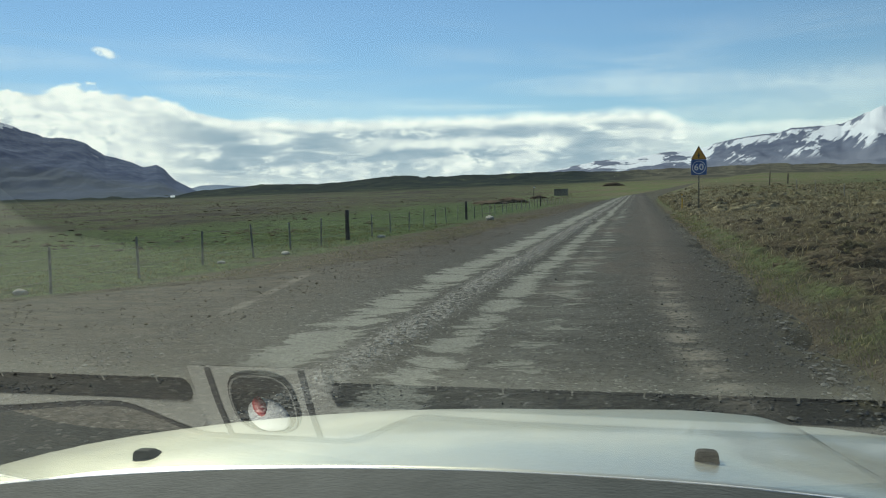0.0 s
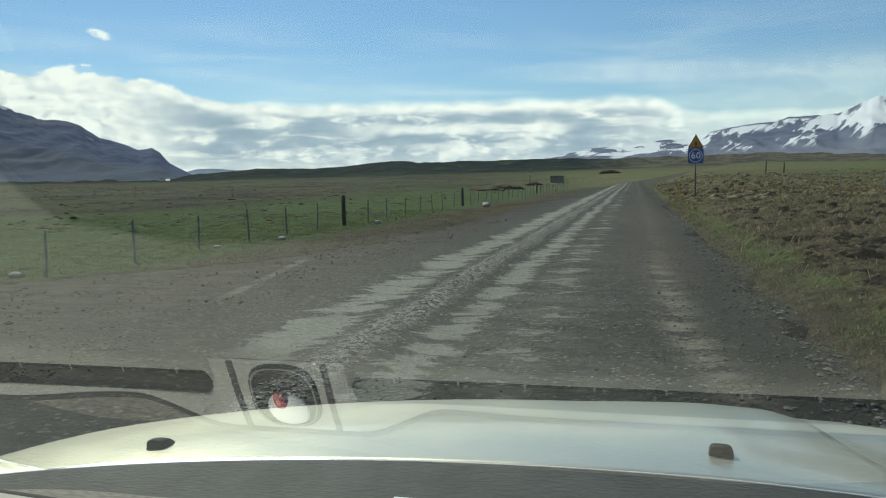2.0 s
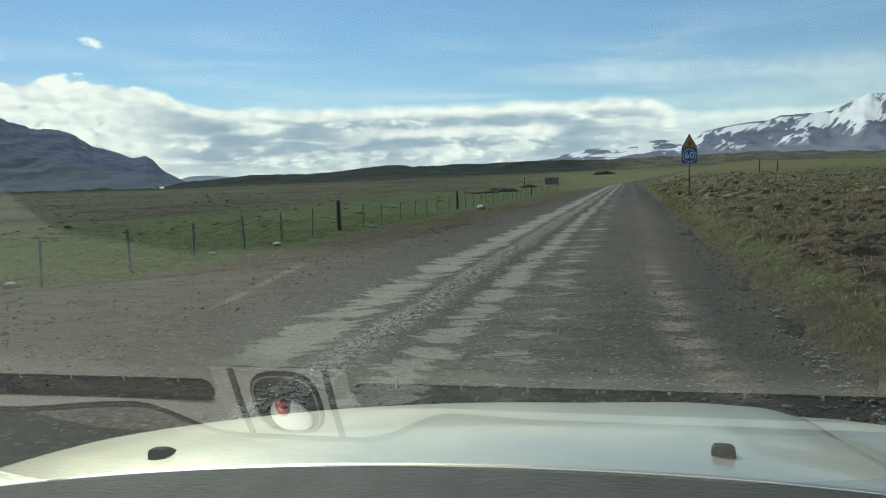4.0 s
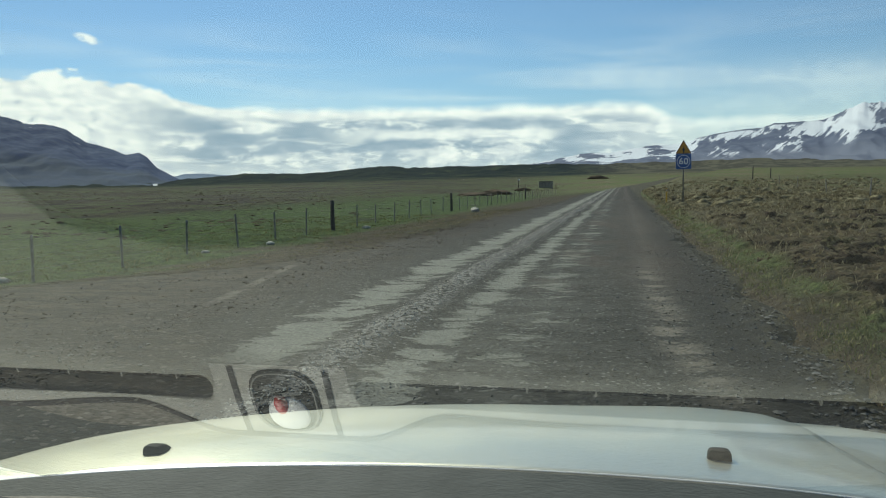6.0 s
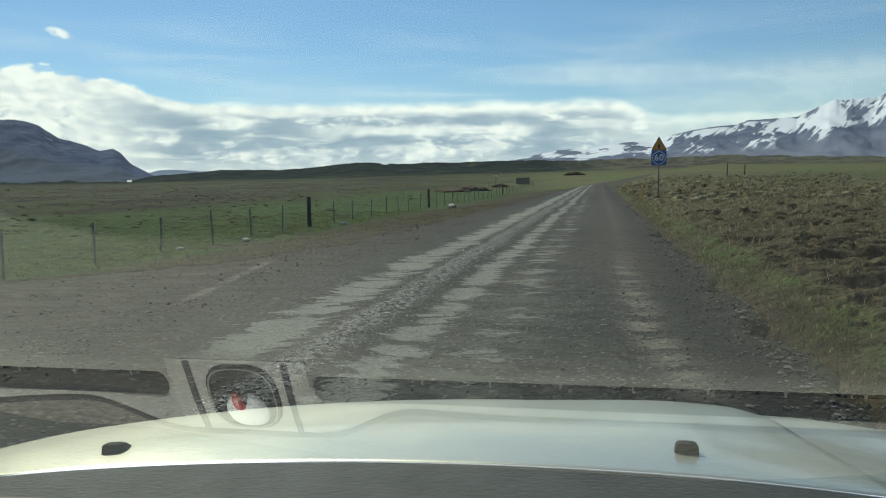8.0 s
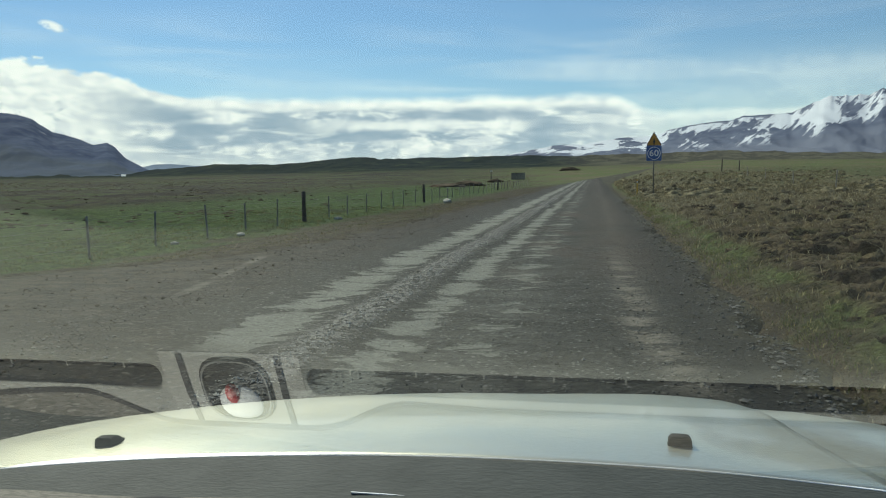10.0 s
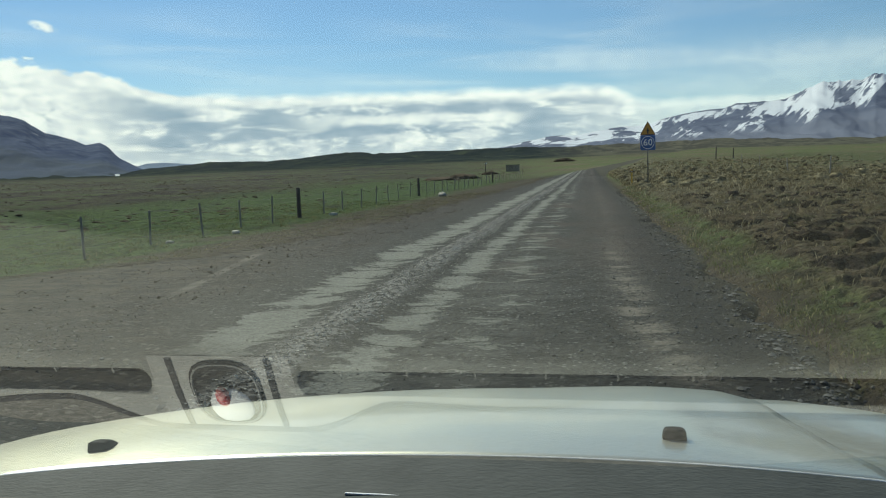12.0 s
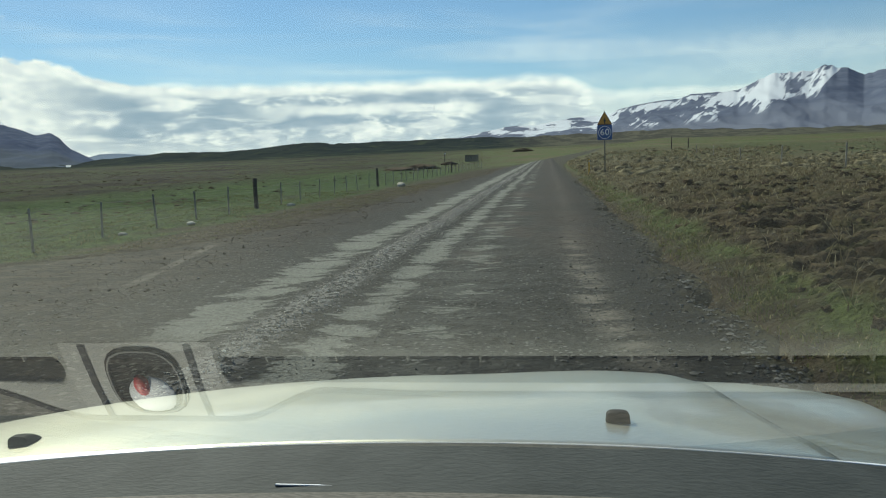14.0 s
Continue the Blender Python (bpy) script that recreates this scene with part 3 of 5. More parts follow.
def ground_height(u, s):
    w = u - road_line(s)
    d = math.hypot(u, s)
    e = layby_edge(s)
    left = -0.47 * smooth(-w, e - 0.1, max(e + 2.0, 12.4))
    right = 0.26 * smooth(w, 1.65, 3.0) + 0.14 * smooth(w, 4.0, 10.0)
    z = left + right + smooth(w, 3.0, 10.0) * 0.016 * min(125.0, max(0.0, d - 75)) * (1 - 0.5 * smooth(d, 300, 900))
    if d < 140:
        rough = smooth(w, 2.0, 2.9) * smooth(140 - d, 0, 60) * (1 - 0.55 * smooth(w, 9.5, 13.0))
        z += rough * (0.15 * smooth(hummock(u, s), 0.34, 0.74) - 0.06 + 0.12 * bumps(u + 9, s, 3.0, 2) + 0.05 * bumps(u, s + 40, 0.17, 2))
        z += smooth(-w, 18, 30) * 0.22 * bumps(u, s, 4.5, 3)
        z += smooth(-w, 9, 14) * (0.05 * bumps(u, s, 1.0, 3) + 0.12 * bumps(u, s, 9, 2))
        z += 0.03 * bumps(u, s, 0.5, 2) * (smooth(w, 1.7, 2.6) + smooth(-w, e, e + 1.5))
    if -e - 0.2 < w < 2.0 and s > -8 and d < 900:
        z -= 0.10 * smooth(w, -e - 0.2, -e + 0.5) * smooth(-w, -2.0, -1.65)
    return z + plain_lift(u, s)


angles = [-180 + 3 * i for i in range(45)] + [-45 + 0.25 * i for i in range(312)] + [33 + 3 * i for i in range(50)]
rings = [0.0]
r = 1.2
while r < 4950:
    rings.append(r)
    r *= 1.03 if r < 4 else 1.0065 if r < 50 else 1.020 if r < 200 else 1.03
rings.append(4950.0)


def ground_point(i, j):
    a, r = radians(angles[i]), rings[j]
    u, s = r * math.sin(a), r * math.cos(a)
    return (u, s, ground_height(u, s) - (0.02 if r < 2 else 0))


ground = new("ground", sheet("ground", len(angles), len(rings), ground_point, field_mat))
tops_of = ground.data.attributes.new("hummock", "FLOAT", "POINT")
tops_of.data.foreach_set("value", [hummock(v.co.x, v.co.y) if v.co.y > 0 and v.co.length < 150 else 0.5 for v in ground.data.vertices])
ground.matrix_world = ROAD
tagged(ground, "open pasture and tussocky heath beside the gravel road", "ground", kind="structure")

ROAD_S = [-12 + 0.4 * i for i in range(40)] + [4 + 0.10 * i for i in range(210)] + [25 + 0.5 * i for i in range(90)] + [70 + 4 * i for i in range(140)]
ROAD_W = [-11.9 + 0.075 * i for i in range(193)]


def road_height(w, s):
    z = -0.035 * smooth(-w, 4.0, 8.0) - 0.02 * smooth(w, 0.5, 2.0)
    if s < 60:
        z += 0.006 * bumps(w * 0.5, s, 0.35, 2)
        z += -0.02 * (smooth(0.5 - abs(w + 3.35), 0, 0.4) + smooth(0.5 - abs(w + 1.75), 0, 0.4) + smooth(0.35 - abs(w - 0.45), 0, 0.3))
        z += 0.03 * smooth(0.35 - abs(w + 2.55), 0, 0.35) + 0.05 * smooth(0.3 - abs(w - 1.52), 0, 0.3) * (0.6 + bumps(w, s, 0.6))
        z += 0.012 * bumps(w, s, 0.12, 2)
    ragged = 0.9 * bumps(w * 0.4, s, 1.6, 4)
    e = layby_edge(s)
    z -= 0.16 * smooth(w + ragged * 0.5, 1.62, 2.0) + 0.16 * smooth(-w + ragged * 1.5, e - 0.1, e + 0.7) + 0.5 * smooth(-w, e + 0.6, e + 1.2)
    return z


def road_point(i, j):
    w, s = ROAD_W[i], ROAD_S[j]
    u = w + road_line(s)
    return (u, s, road_height(w, s) + plain_lift(u, s) + 0.02 * smooth(s, 60, 120))


road = new("road", sheet("road", len(ROAD_W), len(ROAD_S), road_point, gravel_mat))
road.matrix_world = ROAD
tagged(road, "wide gravel road with pale washboard wheel tracks", "road", kind="structure")


# ---------------------------------------------------------------- mountains
def range_mesh(name, mat, near, far, peaks, wrinkle, seed):
    """A long slope from a foot at near metres to a crest at far metres; peaks: (degrees to the right of +y, degrees up)."""
    a0, a1 = peaks[0][0], peaks[-1][0]
    nu, nv = int((a1 - a0) / 0.10) + 1, 60

    shares = []

    def place(i, j):
        a = a0 + (a1 - a0) * i / (nu - 1)
        k = j / (nv - 1)
        d = near + (far - near) * k
        tip = lines(peaks, a)
        crest = far * math.tan(radians(tip)) * (1 + (0.014 * bumps(a, seed, 0.7, 3) + 0.020 * bumps(a + 5, seed, 0.28, 3) * smooth(tip, 3.0, 4.6)) * k ** 5)
        x, y = d * math.sin(radians(a)), d * math.cos(radians(a))
        foot = near * math.tan(radians(0.2))
        steep = k ** 1.25
        gully = min(0.1, noise.ridged_multi_fractal((x / 170 + seed, y / 620, seed), 0.9, 2.1, 6, 1.0, 2.0) - 1.6)
        spur = noise.fractal((x / 420 + seed, y / 900, seed), 0.8, 2.0, 4)
        body = math.sin(math.pi * min(1, k * 1.02)) * max(0.15, (crest - foot) / 400)
        z = foot + (crest - foot) * steep + wrinkle * (gully + 1.1 * spur) * body
        z += wrinkle * 0.12 * bumps(x + 500 * seed, y, 70, 4) * min(1.0, crest / 200) * (1 - k)
        shares.append((z / d) / max(0.004, crest / far))
        if k > 0.985:
            z -= 2
        return (x, y, z)

    ob = new(name, sheet(name, nu, nv, place, mat))
    ob.data.attributes.new("share", "FLOAT", "POINT").data.foreach_set("value", shares)
    return tagged(ob, kind="structure")


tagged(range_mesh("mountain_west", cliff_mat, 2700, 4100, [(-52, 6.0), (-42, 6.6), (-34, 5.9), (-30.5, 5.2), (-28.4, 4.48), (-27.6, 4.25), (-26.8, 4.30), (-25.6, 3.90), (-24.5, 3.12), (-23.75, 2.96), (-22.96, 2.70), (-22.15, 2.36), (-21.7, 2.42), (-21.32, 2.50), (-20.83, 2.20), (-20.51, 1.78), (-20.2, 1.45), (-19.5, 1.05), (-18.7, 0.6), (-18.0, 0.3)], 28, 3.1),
       "dark basalt massif with a stepped ridge, coloured haze blue", "mountain")
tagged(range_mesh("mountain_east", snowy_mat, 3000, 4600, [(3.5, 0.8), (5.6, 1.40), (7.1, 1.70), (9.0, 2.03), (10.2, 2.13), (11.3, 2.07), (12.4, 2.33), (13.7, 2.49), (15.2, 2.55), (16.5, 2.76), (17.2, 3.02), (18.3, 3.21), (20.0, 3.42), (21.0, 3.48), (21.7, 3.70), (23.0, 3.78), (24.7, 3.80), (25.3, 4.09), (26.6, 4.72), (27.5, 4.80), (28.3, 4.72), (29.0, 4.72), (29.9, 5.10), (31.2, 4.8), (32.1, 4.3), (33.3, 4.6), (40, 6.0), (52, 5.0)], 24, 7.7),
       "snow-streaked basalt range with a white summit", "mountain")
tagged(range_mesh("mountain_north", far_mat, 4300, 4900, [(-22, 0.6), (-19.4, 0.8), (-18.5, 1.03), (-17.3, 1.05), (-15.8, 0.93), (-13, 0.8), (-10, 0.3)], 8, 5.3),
       "low ridge in the far distance, coloured pale haze blue", "mountain")

# ---------------------------------------------------------------- the parked car
CAR_SCALE = 0.86
FLOOR = 1.55 - 1.55 / CAR_SCALE                        # the road's level in the car's own units
car = thing("car", ROAD @ Matrix.Translation((0, 0, 1.55)) @ Matrix.Scale(CAR_SCALE, 4) @ Matrix.Translation((0, 0, -1.55)), "white parked car with a dusty bonnet and grey dashboard", "car")
EYE_Z, RAKE = 1.55, math.tan(radians(32))
GLASS_Y, GLASS_Z = 0.98, 1.184                         # a point of the windscreen's plane


def glass_z(y):
    return GLASS_Z + (GLASS_Y - y) * RAKE


def bonnet_edge(v):
    return 1.235 + 0.01 * v * v


def bonnet_z(v, y):
    d = y - 1.235
    z = 1.088 - 0.05 * d - 0.135 * d * abs(d) + 0.06 * v - 0.08 * v * v
    z -= 0.0045 * max(0.0, 1 - ((v + 0.10) / 0.75) ** 2)
    z -= (0.10 if v < 0 else 0.0) * max(0.0, abs(v) - 0.86 - 0.10 * d)
    z += 0.011 * smooth(d, 0.40, 0.90) - 0.05 * max(0.0, v - 0.60) * smooth(v, 0.60, 0.75) * smooth(d, 0.0, 0.30) * (1 - smooth(d, 0.45, 0.8))
    z += 0.014 * smooth(v, 0.3, 0.72) * (1 - smooth(v, 0.80, 0.90)) * smooth(d, 0.2, 0.7)
    return z - 0.35 * max(0.0, y - 2.12) ** 1.5 * 2


def shut_line(y, side):
    """The bonnet's edge: it narrows a little towards the front, and lies farther out on the driver's side."""
    return (0.945 if side > 0 else 1.13) - 0.075 * (y - 1.235)


def bonnet_point(i, j):
    k = -1 + 2 * i / 90
    y0 = bonnet_edge(k)
    y = y0 + (2.38 - 0.12 * k * k - y0) * j / 50
    v = k * shut_line(y, k)
    return (AXIS + v, y, bonnet_z(v, y))


hood = part("hood", sheet("hood", 91, 51, bonnet_point, paint_mat), None, car, "white bonnet dulled by road dust")
hood.modifiers.new("thickness", "SOLIDIFY").thickness = 0.012

# rolled lip along the bonnet's rear edge, sloping to the front; its white is the sun's gleam painted on
def lip_point(i, j):
    v = -1.12 + 2.24 * i / 80
    y = bonnet_edge(v)
    return (AXIS + v, y + (-0.0095, -0.0085, -0.003, 0.003)[j], bonnet_z(v, y) + (0.0020, 0.0036, 0.0030, 0.0006)[j])


part("hood_lip", sheet("hood_lip", 81, 4, lip_point, plain("gleam_lip", (0.95, 0.95, 0.92), 0.4, vary=0.03)), None, car, "rolled edge painted white for the sun's gleam")

# dark ribbed cowl between the bonnet and the glass
def cowl_point(i, j):
    v = -1.12 + 2.24 * i / 80
    y1 = bonnet_edge(v) - 0.0090
    y = 1.02 + (y1 - 1.02) * j / 12
    return (AXIS + v, y, bonnet_z(v, bonnet_edge(v)) + 0.0026 - 0.045 * (1 - j / 12))


cowl = part("cowl_panel", sheet("cowl_panel", 81, 13, cowl_point, cowl_mat), None, car, "matt black plastic cowl")


# white strip added for a thin glint on the cowl, not a known part
bm = bmesh.new()
box(bm, (AXIS + 0.190, 1.125, 1.0728), (0.098, 0.0044, 0.0022), bevel=0.0006)
part("cowl_glint", bm, white_film, car, "thin white strip standing for a glint on the cowl")


def washer(v, y):
    z = bonnet_z(v, y)
    bm = bmesh.new()
    rings = []
    for k, (t, w, h) in enumerate([(-0.022, 0.018, 0.018), (-0.020, 0.020, 0.021), (-0.004, 0.020, 0.022), (0.012, 0.017, 0.019), (0.032, 0.010, 0.010), (0.046, 0.003, 0.003)]):
        rings.append([bm.verts.new((AXIS + v + w * math.copysign(abs(math.cos(a)) ** 0.35, math.cos(a)) * (1.0 - 0.12 * math.sin(a)), y + t, bonnet_z(v, y + t) - 0.003 + h * abs(math.sin(a)) ** 0.35)) for a in [math.pi * q / 8 for q in range(9)]])
    for a, b in zip(rings, rings[1:]):
        for q in range(8):
            bm.faces.new((a[q], a[q + 1], b[q + 1], b[q]))
    bm.faces.new(rings[0])
    return part("washer_nozzle", bm, nozzle_mat, car, "black plastic washer nozzle", False)


washer(-0.416, 1.366)
washer(0.640, 1.390)

# windscreen: one pane in its plane
def glass_foot(v):
    """The pane's lower edge, a little under the bonnet's rear edge."""
    drop = (EYE_Z - bonnet_z(v, bonnet_edge(v))) / bonnet_edge(v)
    return min(1.275, 0.2465 / max(0.05, RAKE - drop) + 0.012)


def glass_point(i, j):
    v = -1.14 + 2.28 * i / 40
    foot = glass_foot(v)
    y = (0.10, min(foot - 0.01, 1.20), foot)[j]
    z = glass_z(y)
    if j == 2 and foot > 1.235:                        # the lower corner bends down to the bonnet
        y = bonnet_edge(v) - 0.006
        z = bonnet_z(v, bonnet_edge(v)) + 0.002
    return (AXIS + v * (0.88 if j == 0 else 1.0), y, z)


windscreen = part("windscreen", sheet("windscreen", 41, 3, glass_point, glass_mat, False), None, car, "dusty clear glass mirroring the dashboard")
windscreen.data.flip_normals()
windscreen.visible_shadow = False

# dashboard ----------------------------------------------------------------
DASH_Z = 1.094
dashboard = new("dashboard")
dashboard.parent = car
tagged(dashboard, "light grey moulded dashboard with demister slots")


def dash_rear(v):
    return 0.698 - 0.026 * smooth(-v, 0.08, 0.27) - 0.16 * smooth(-v, 0.24, 0.44)


def dash_front(v):
    """The shelf's front edge, kept behind the cowl as seen from the seats."""
    w = (AXIS + v) * 1.165 - AXIS
    return max(trim_line(v) + 0.006, min(1.10, 0.468 / ((EYE_Z - bonnet_z(w, 1.235)) / 1.235 + 0.060 - 0.022 * smooth(-v, 0.12, 0.40))))


def trim_line(v):
    return 0.967 + 0.060 * (1 - smooth(abs(v), 0.105, 0.25)) + 0.022 * smooth(-v, 0.26, 0.5) + 0.008 * smooth(v, 0.2, 0.4)


def slot_half(v):
    """Half the demister slot's width at this place across the car."""
    k = abs(v) - 0.109
    if k <= 0:
        return 0.0
    return 0.0208 * (1.0 if k > 0.014 else math.sqrt(1 - (1 - k / 0.014) ** 2))


SLOT_Y = 0.935
COLUMNS = sorted([-1.12 + 0.008 * i for i in range(281)] + [k * (0.109 + 0.0015 * i) for k in (-1, 1) for i in range(0, 10)])


def top_z(v, y):
    back = max(0.0, dash_rear(v) + 0.05 - y)
    return DASH_Z - 0.6 * back * back - (0.06 + 0.50 * smooth(v, 0.08, 0.5)) * max(0.0, 0.885 - y) - 0.10 * max(0.0, y - 0.962)


def rear_point(i, j):
    v = COLUMNS[i]
    if j >= 12:
        y = SLOT_Y - slot_half(v)
        deep = j > 12 and slot_half(v) > 0
        return (AXIS + v, y - (0.002 if deep else 0.0), top_z(v, y) - (0.045 if deep else 0.0))
    if j == 0:
        y = dash_rear(v) - 0.004
        return (AXIS + v, y, top_z(v, dash_rear(v)) - 0.012)
    y0, y1 = dash_rear(v), SLOT_Y - slot_half(v)
    y = y0 + (y1 - y0) * ((j - 1) / 11) ** 1.3
    return (AXIS + v, y, top_z(v, y))


def front_point(i, j):
    v = COLUMNS[i]
    y0, y1 = SLOT_Y + slot_half(v), trim_line(v) + 0.004
    if j == 0:
        deep = slot_half(v) > 0
        return (AXIS + v, y0 + (0.002 if deep else 0.0), top_z(v, y0) - (0.045 if deep else 0.0))
    if j > 8:
        return (AXIS + v, y1 + 0.006 * (j - 8), top_z(v, y1) - [0.006, 0.16][j - 9])
    y = y0 + (y1 - y0) * (j - 1) / 7
    return (AXIS + v, y, top_z(v, y) - (0.0015 if j == 8 else 0.0))


part("dash_face", sheet("dash_face", len(COLUMNS), 3, lambda i, j: (AXIS + COLUMNS[i], dash_rear(COLUMNS[i]) + 0.004 + 0.02 * j, top_z(COLUMNS[i], dash_rear(COLUMNS[i])) - 0.006 - 0.22 * j), lining_mat), None, dashboard, "black lower dashboard")
part("centre_panel", sheet("centre_panel", 27, 14, lambda i, j: (AXIS - 0.104 + 0.008 * i, 0.890 + 0.0108 * j, top_z(-0.104 + 0.008 * i, 0.890 + 0.0108 * j) + 0.0005), panel_mat), None, dashboard, "grey middle panel round the sensor, paler for its sunlit sheen")
part("dash_pad", sheet("dash_pad", len(COLUMNS), 14, rear_point, dash_mat), None, dashboard)
part("dash_lip", sheet("dash_lip", len(COLUMNS), 11, front_point, lip_mat), None, dashboard)
part("dash_shelf", sheet("dash_shelf", len(COLUMNS), 9, lambda i, j: (AXIS + COLUMNS[i], trim_line(COLUMNS[i]) + 0.004 + (dash_front(COLUMNS[i]) - trim_line(COLUMNS[i]) - 0.004) * j / 8, top_z(COLUMNS[i], trim_line(COLUMNS[i]) + 0.004 + (dash_front(COLUMNS[i]) - trim_line(COLUMNS[i]) - 0.004) * j / 8) - 0.0015), shelf_mat), None, dashboard, "grained grey shelf under the windscreen")
part("edge_trim", sheet("edge_trim", len(COLUMNS), 3, lambda i, j: (AXIS + COLUMNS[i], trim_line(COLUMNS[i]) - 0.003 + 0.006 * j, top_z(COLUMNS[i], trim_line(COLUMNS[i]) - 0.003 + 0.006 * j) + (0.0012 if j == 1 else 0.0006)), lining_mat), None, dashboard, "dark edge trim")
for side in (-1, 1):
    bm = bmesh.new()
    box(bm, (AXIS + side * 0.625, SLOT_Y, DASH_Z - 0.05), (1.02, 0.05, 0.012))
    well = part("demister_slot", bm, black_mat, dashboard, "black demister slot")
    for k in range(10):
        bm = bmesh.new()
        box(bm, (AXIS + side * (0.17 + 0.092 * k), SLOT_Y - 0.010, DASH_Z - 0.018), (0.0025, 0.010, 0.02))
        part("rib", bm, dash_mat, well)
    part("seam_strip", sheet("seam_strip", 3, 15, lambda i, j: (AXIS + side * 0.0725 + 0.005 * (i - 1), 0.894 + 0.0096 * j, top_z(0.07, 0.894 + 0.0096 * j) + (0.0022 if i == 1 else 0.0013)), black_mat), None, dashboard, "black rubber strip")
# sensor dome with a red lamp
bm = bmesh.new()
ringv = []
for k in range(32):
    a = 2 * math.pi * k / 32
    c, s_ = math.cos(a), math.sin(a)
    w = (abs(c) ** 3 + abs(s_) ** 3) ** (-1 / 3)
    ringv.append((w * c, w * s_))


def bezel_band(name, profile, mat, parent, label, closed):
    """A rounded-square ring: profile gives (radius, height) from the outside in."""
    bm = bmesh.new()
    loops = [[bm.verts.new((AXIS + 0.002 + p[0] * r1 * 0.92, 0.955 + p[1] * r1, DASH_Z + h)) for r1, h in profile] for p in ringv]
    for a, b in zip(loops, loops[1:] + loops[:1]):
        for k in range(len(profile) - 1):
            bm.faces.new((a[k], a[k + 1], b[k + 1], b[k]))
    if closed:
        bm.faces.new([q[-1] for q in loops])
    return part(name, bm, mat, parent, label)


ring_mat = plain("sensor_ring", (0.13, 0.126, 0.11), 0.7, vary=0.15, scale=40.0)
tray_mat = plain("sensor_tray", (0.014, 0.014, 0.013), 0.95, vary=0.3, scale=40.0, spec=0.1)
sensor = bezel_band("sensor_bezel", ((0.058, 0.0), (0.057, 0.003), (0.053, 0.003), (0.047, 0.001)), tray_mat, dashboard, "dark bezel round a pale sensor dome", True)
bezel_band("ring", ((0.0545, 0.003), (0.054, 0.0055), (0.0515, 0.0055), (0.0510, 0.001)), ring_mat, sensor, "grey raised ring", False)
bm = bmesh.new()
bmesh.ops.create_uvsphere(bm, u_segments=28, v_segments=14, radius=1.0, matrix=Matrix.Translation((AXIS + 0.003, 0.980, DASH_Z)) @ Matrix.Diagonal((0.033, 0.034, 0.007, 1)))
part("dome", bm, knob_mat, sensor, "pale plastic dome", True)
bm = bmesh.new()
bmesh.ops.create_uvsphere(bm, u_segments=16, v_segments=10, radius=1.0, matrix=Matrix.Translation((AXIS - 0.004, 0.958, DASH_Z + 0.006)) @ Matrix.Diagonal((0.0105, 0.018, 0.007, 1)))
part("warning_lamp", bm, red_mat, sensor, "red lamp cover", True)

# cabin shell and body: roof, pillars, sides, tail, wheels --------------------
def shell(name, pts, faces, mat, label="", thick=0.0):
    bm = bmesh.new()
    vs = [bm.verts.new((AXIS + x, y, z)) for x, y, z in pts]
    for f in faces:
        bm.faces.new([vs[k] for k in f])
    ob = part(name, bm, mat, car, label)
    if thick:
        ob.modifiers.new("thickness", "SOLIDIFY").thickness = thick
    return ob


ROOF_Y = 0.10
rz = glass_z(ROOF_Y)
low = FLOOR + 0.35                                      # underside of the body
shell("roof", [(-1.0, ROOF_Y, rz + 0.01), (1.0, ROOF_Y, rz + 0.01), (0.95, -2.2, rz + 0.02), (-0.95, -2.2, rz + 0.02), (0.0, ROOF_Y + 0.02, rz + 0.03), (0.0, -2.2, rz + 0.05)], [(0, 4, 5, 3), (4, 1, 2, 5)], paint_mat, "white roof", 0.03)
# closed windowless lining, unseen: added so the glass's upper part mirrors dark
shell("headliner", [(-0.99, ROOF_Y, rz - 0.02), (0.99, ROOF_Y, rz - 0.02), (0.94, -2.2, rz - 0.02), (-0.94, -2.2, rz - 0.02)], [(0, 1, 2, 3)], lining_mat)
shell("cabin_floor", [(-1.12, 1.1, low), (1.12, 1.1, low), (1.08, -2.4, low), (-1.08, -2.4, low)], [(0, 1, 2, 3)], lining_mat)
shell("tail", [(-1.09, -2.4, low), (1.09, -2.4, low), (1.09, -2.4, 0.95), (0.95, -2.2, rz), (-0.95, -2.2, rz), (-1.09, -2.4, 0.95)], [(0, 1, 2, 5), (5, 2, 3, 4)], paint_mat, "white tailgate", 0.03)
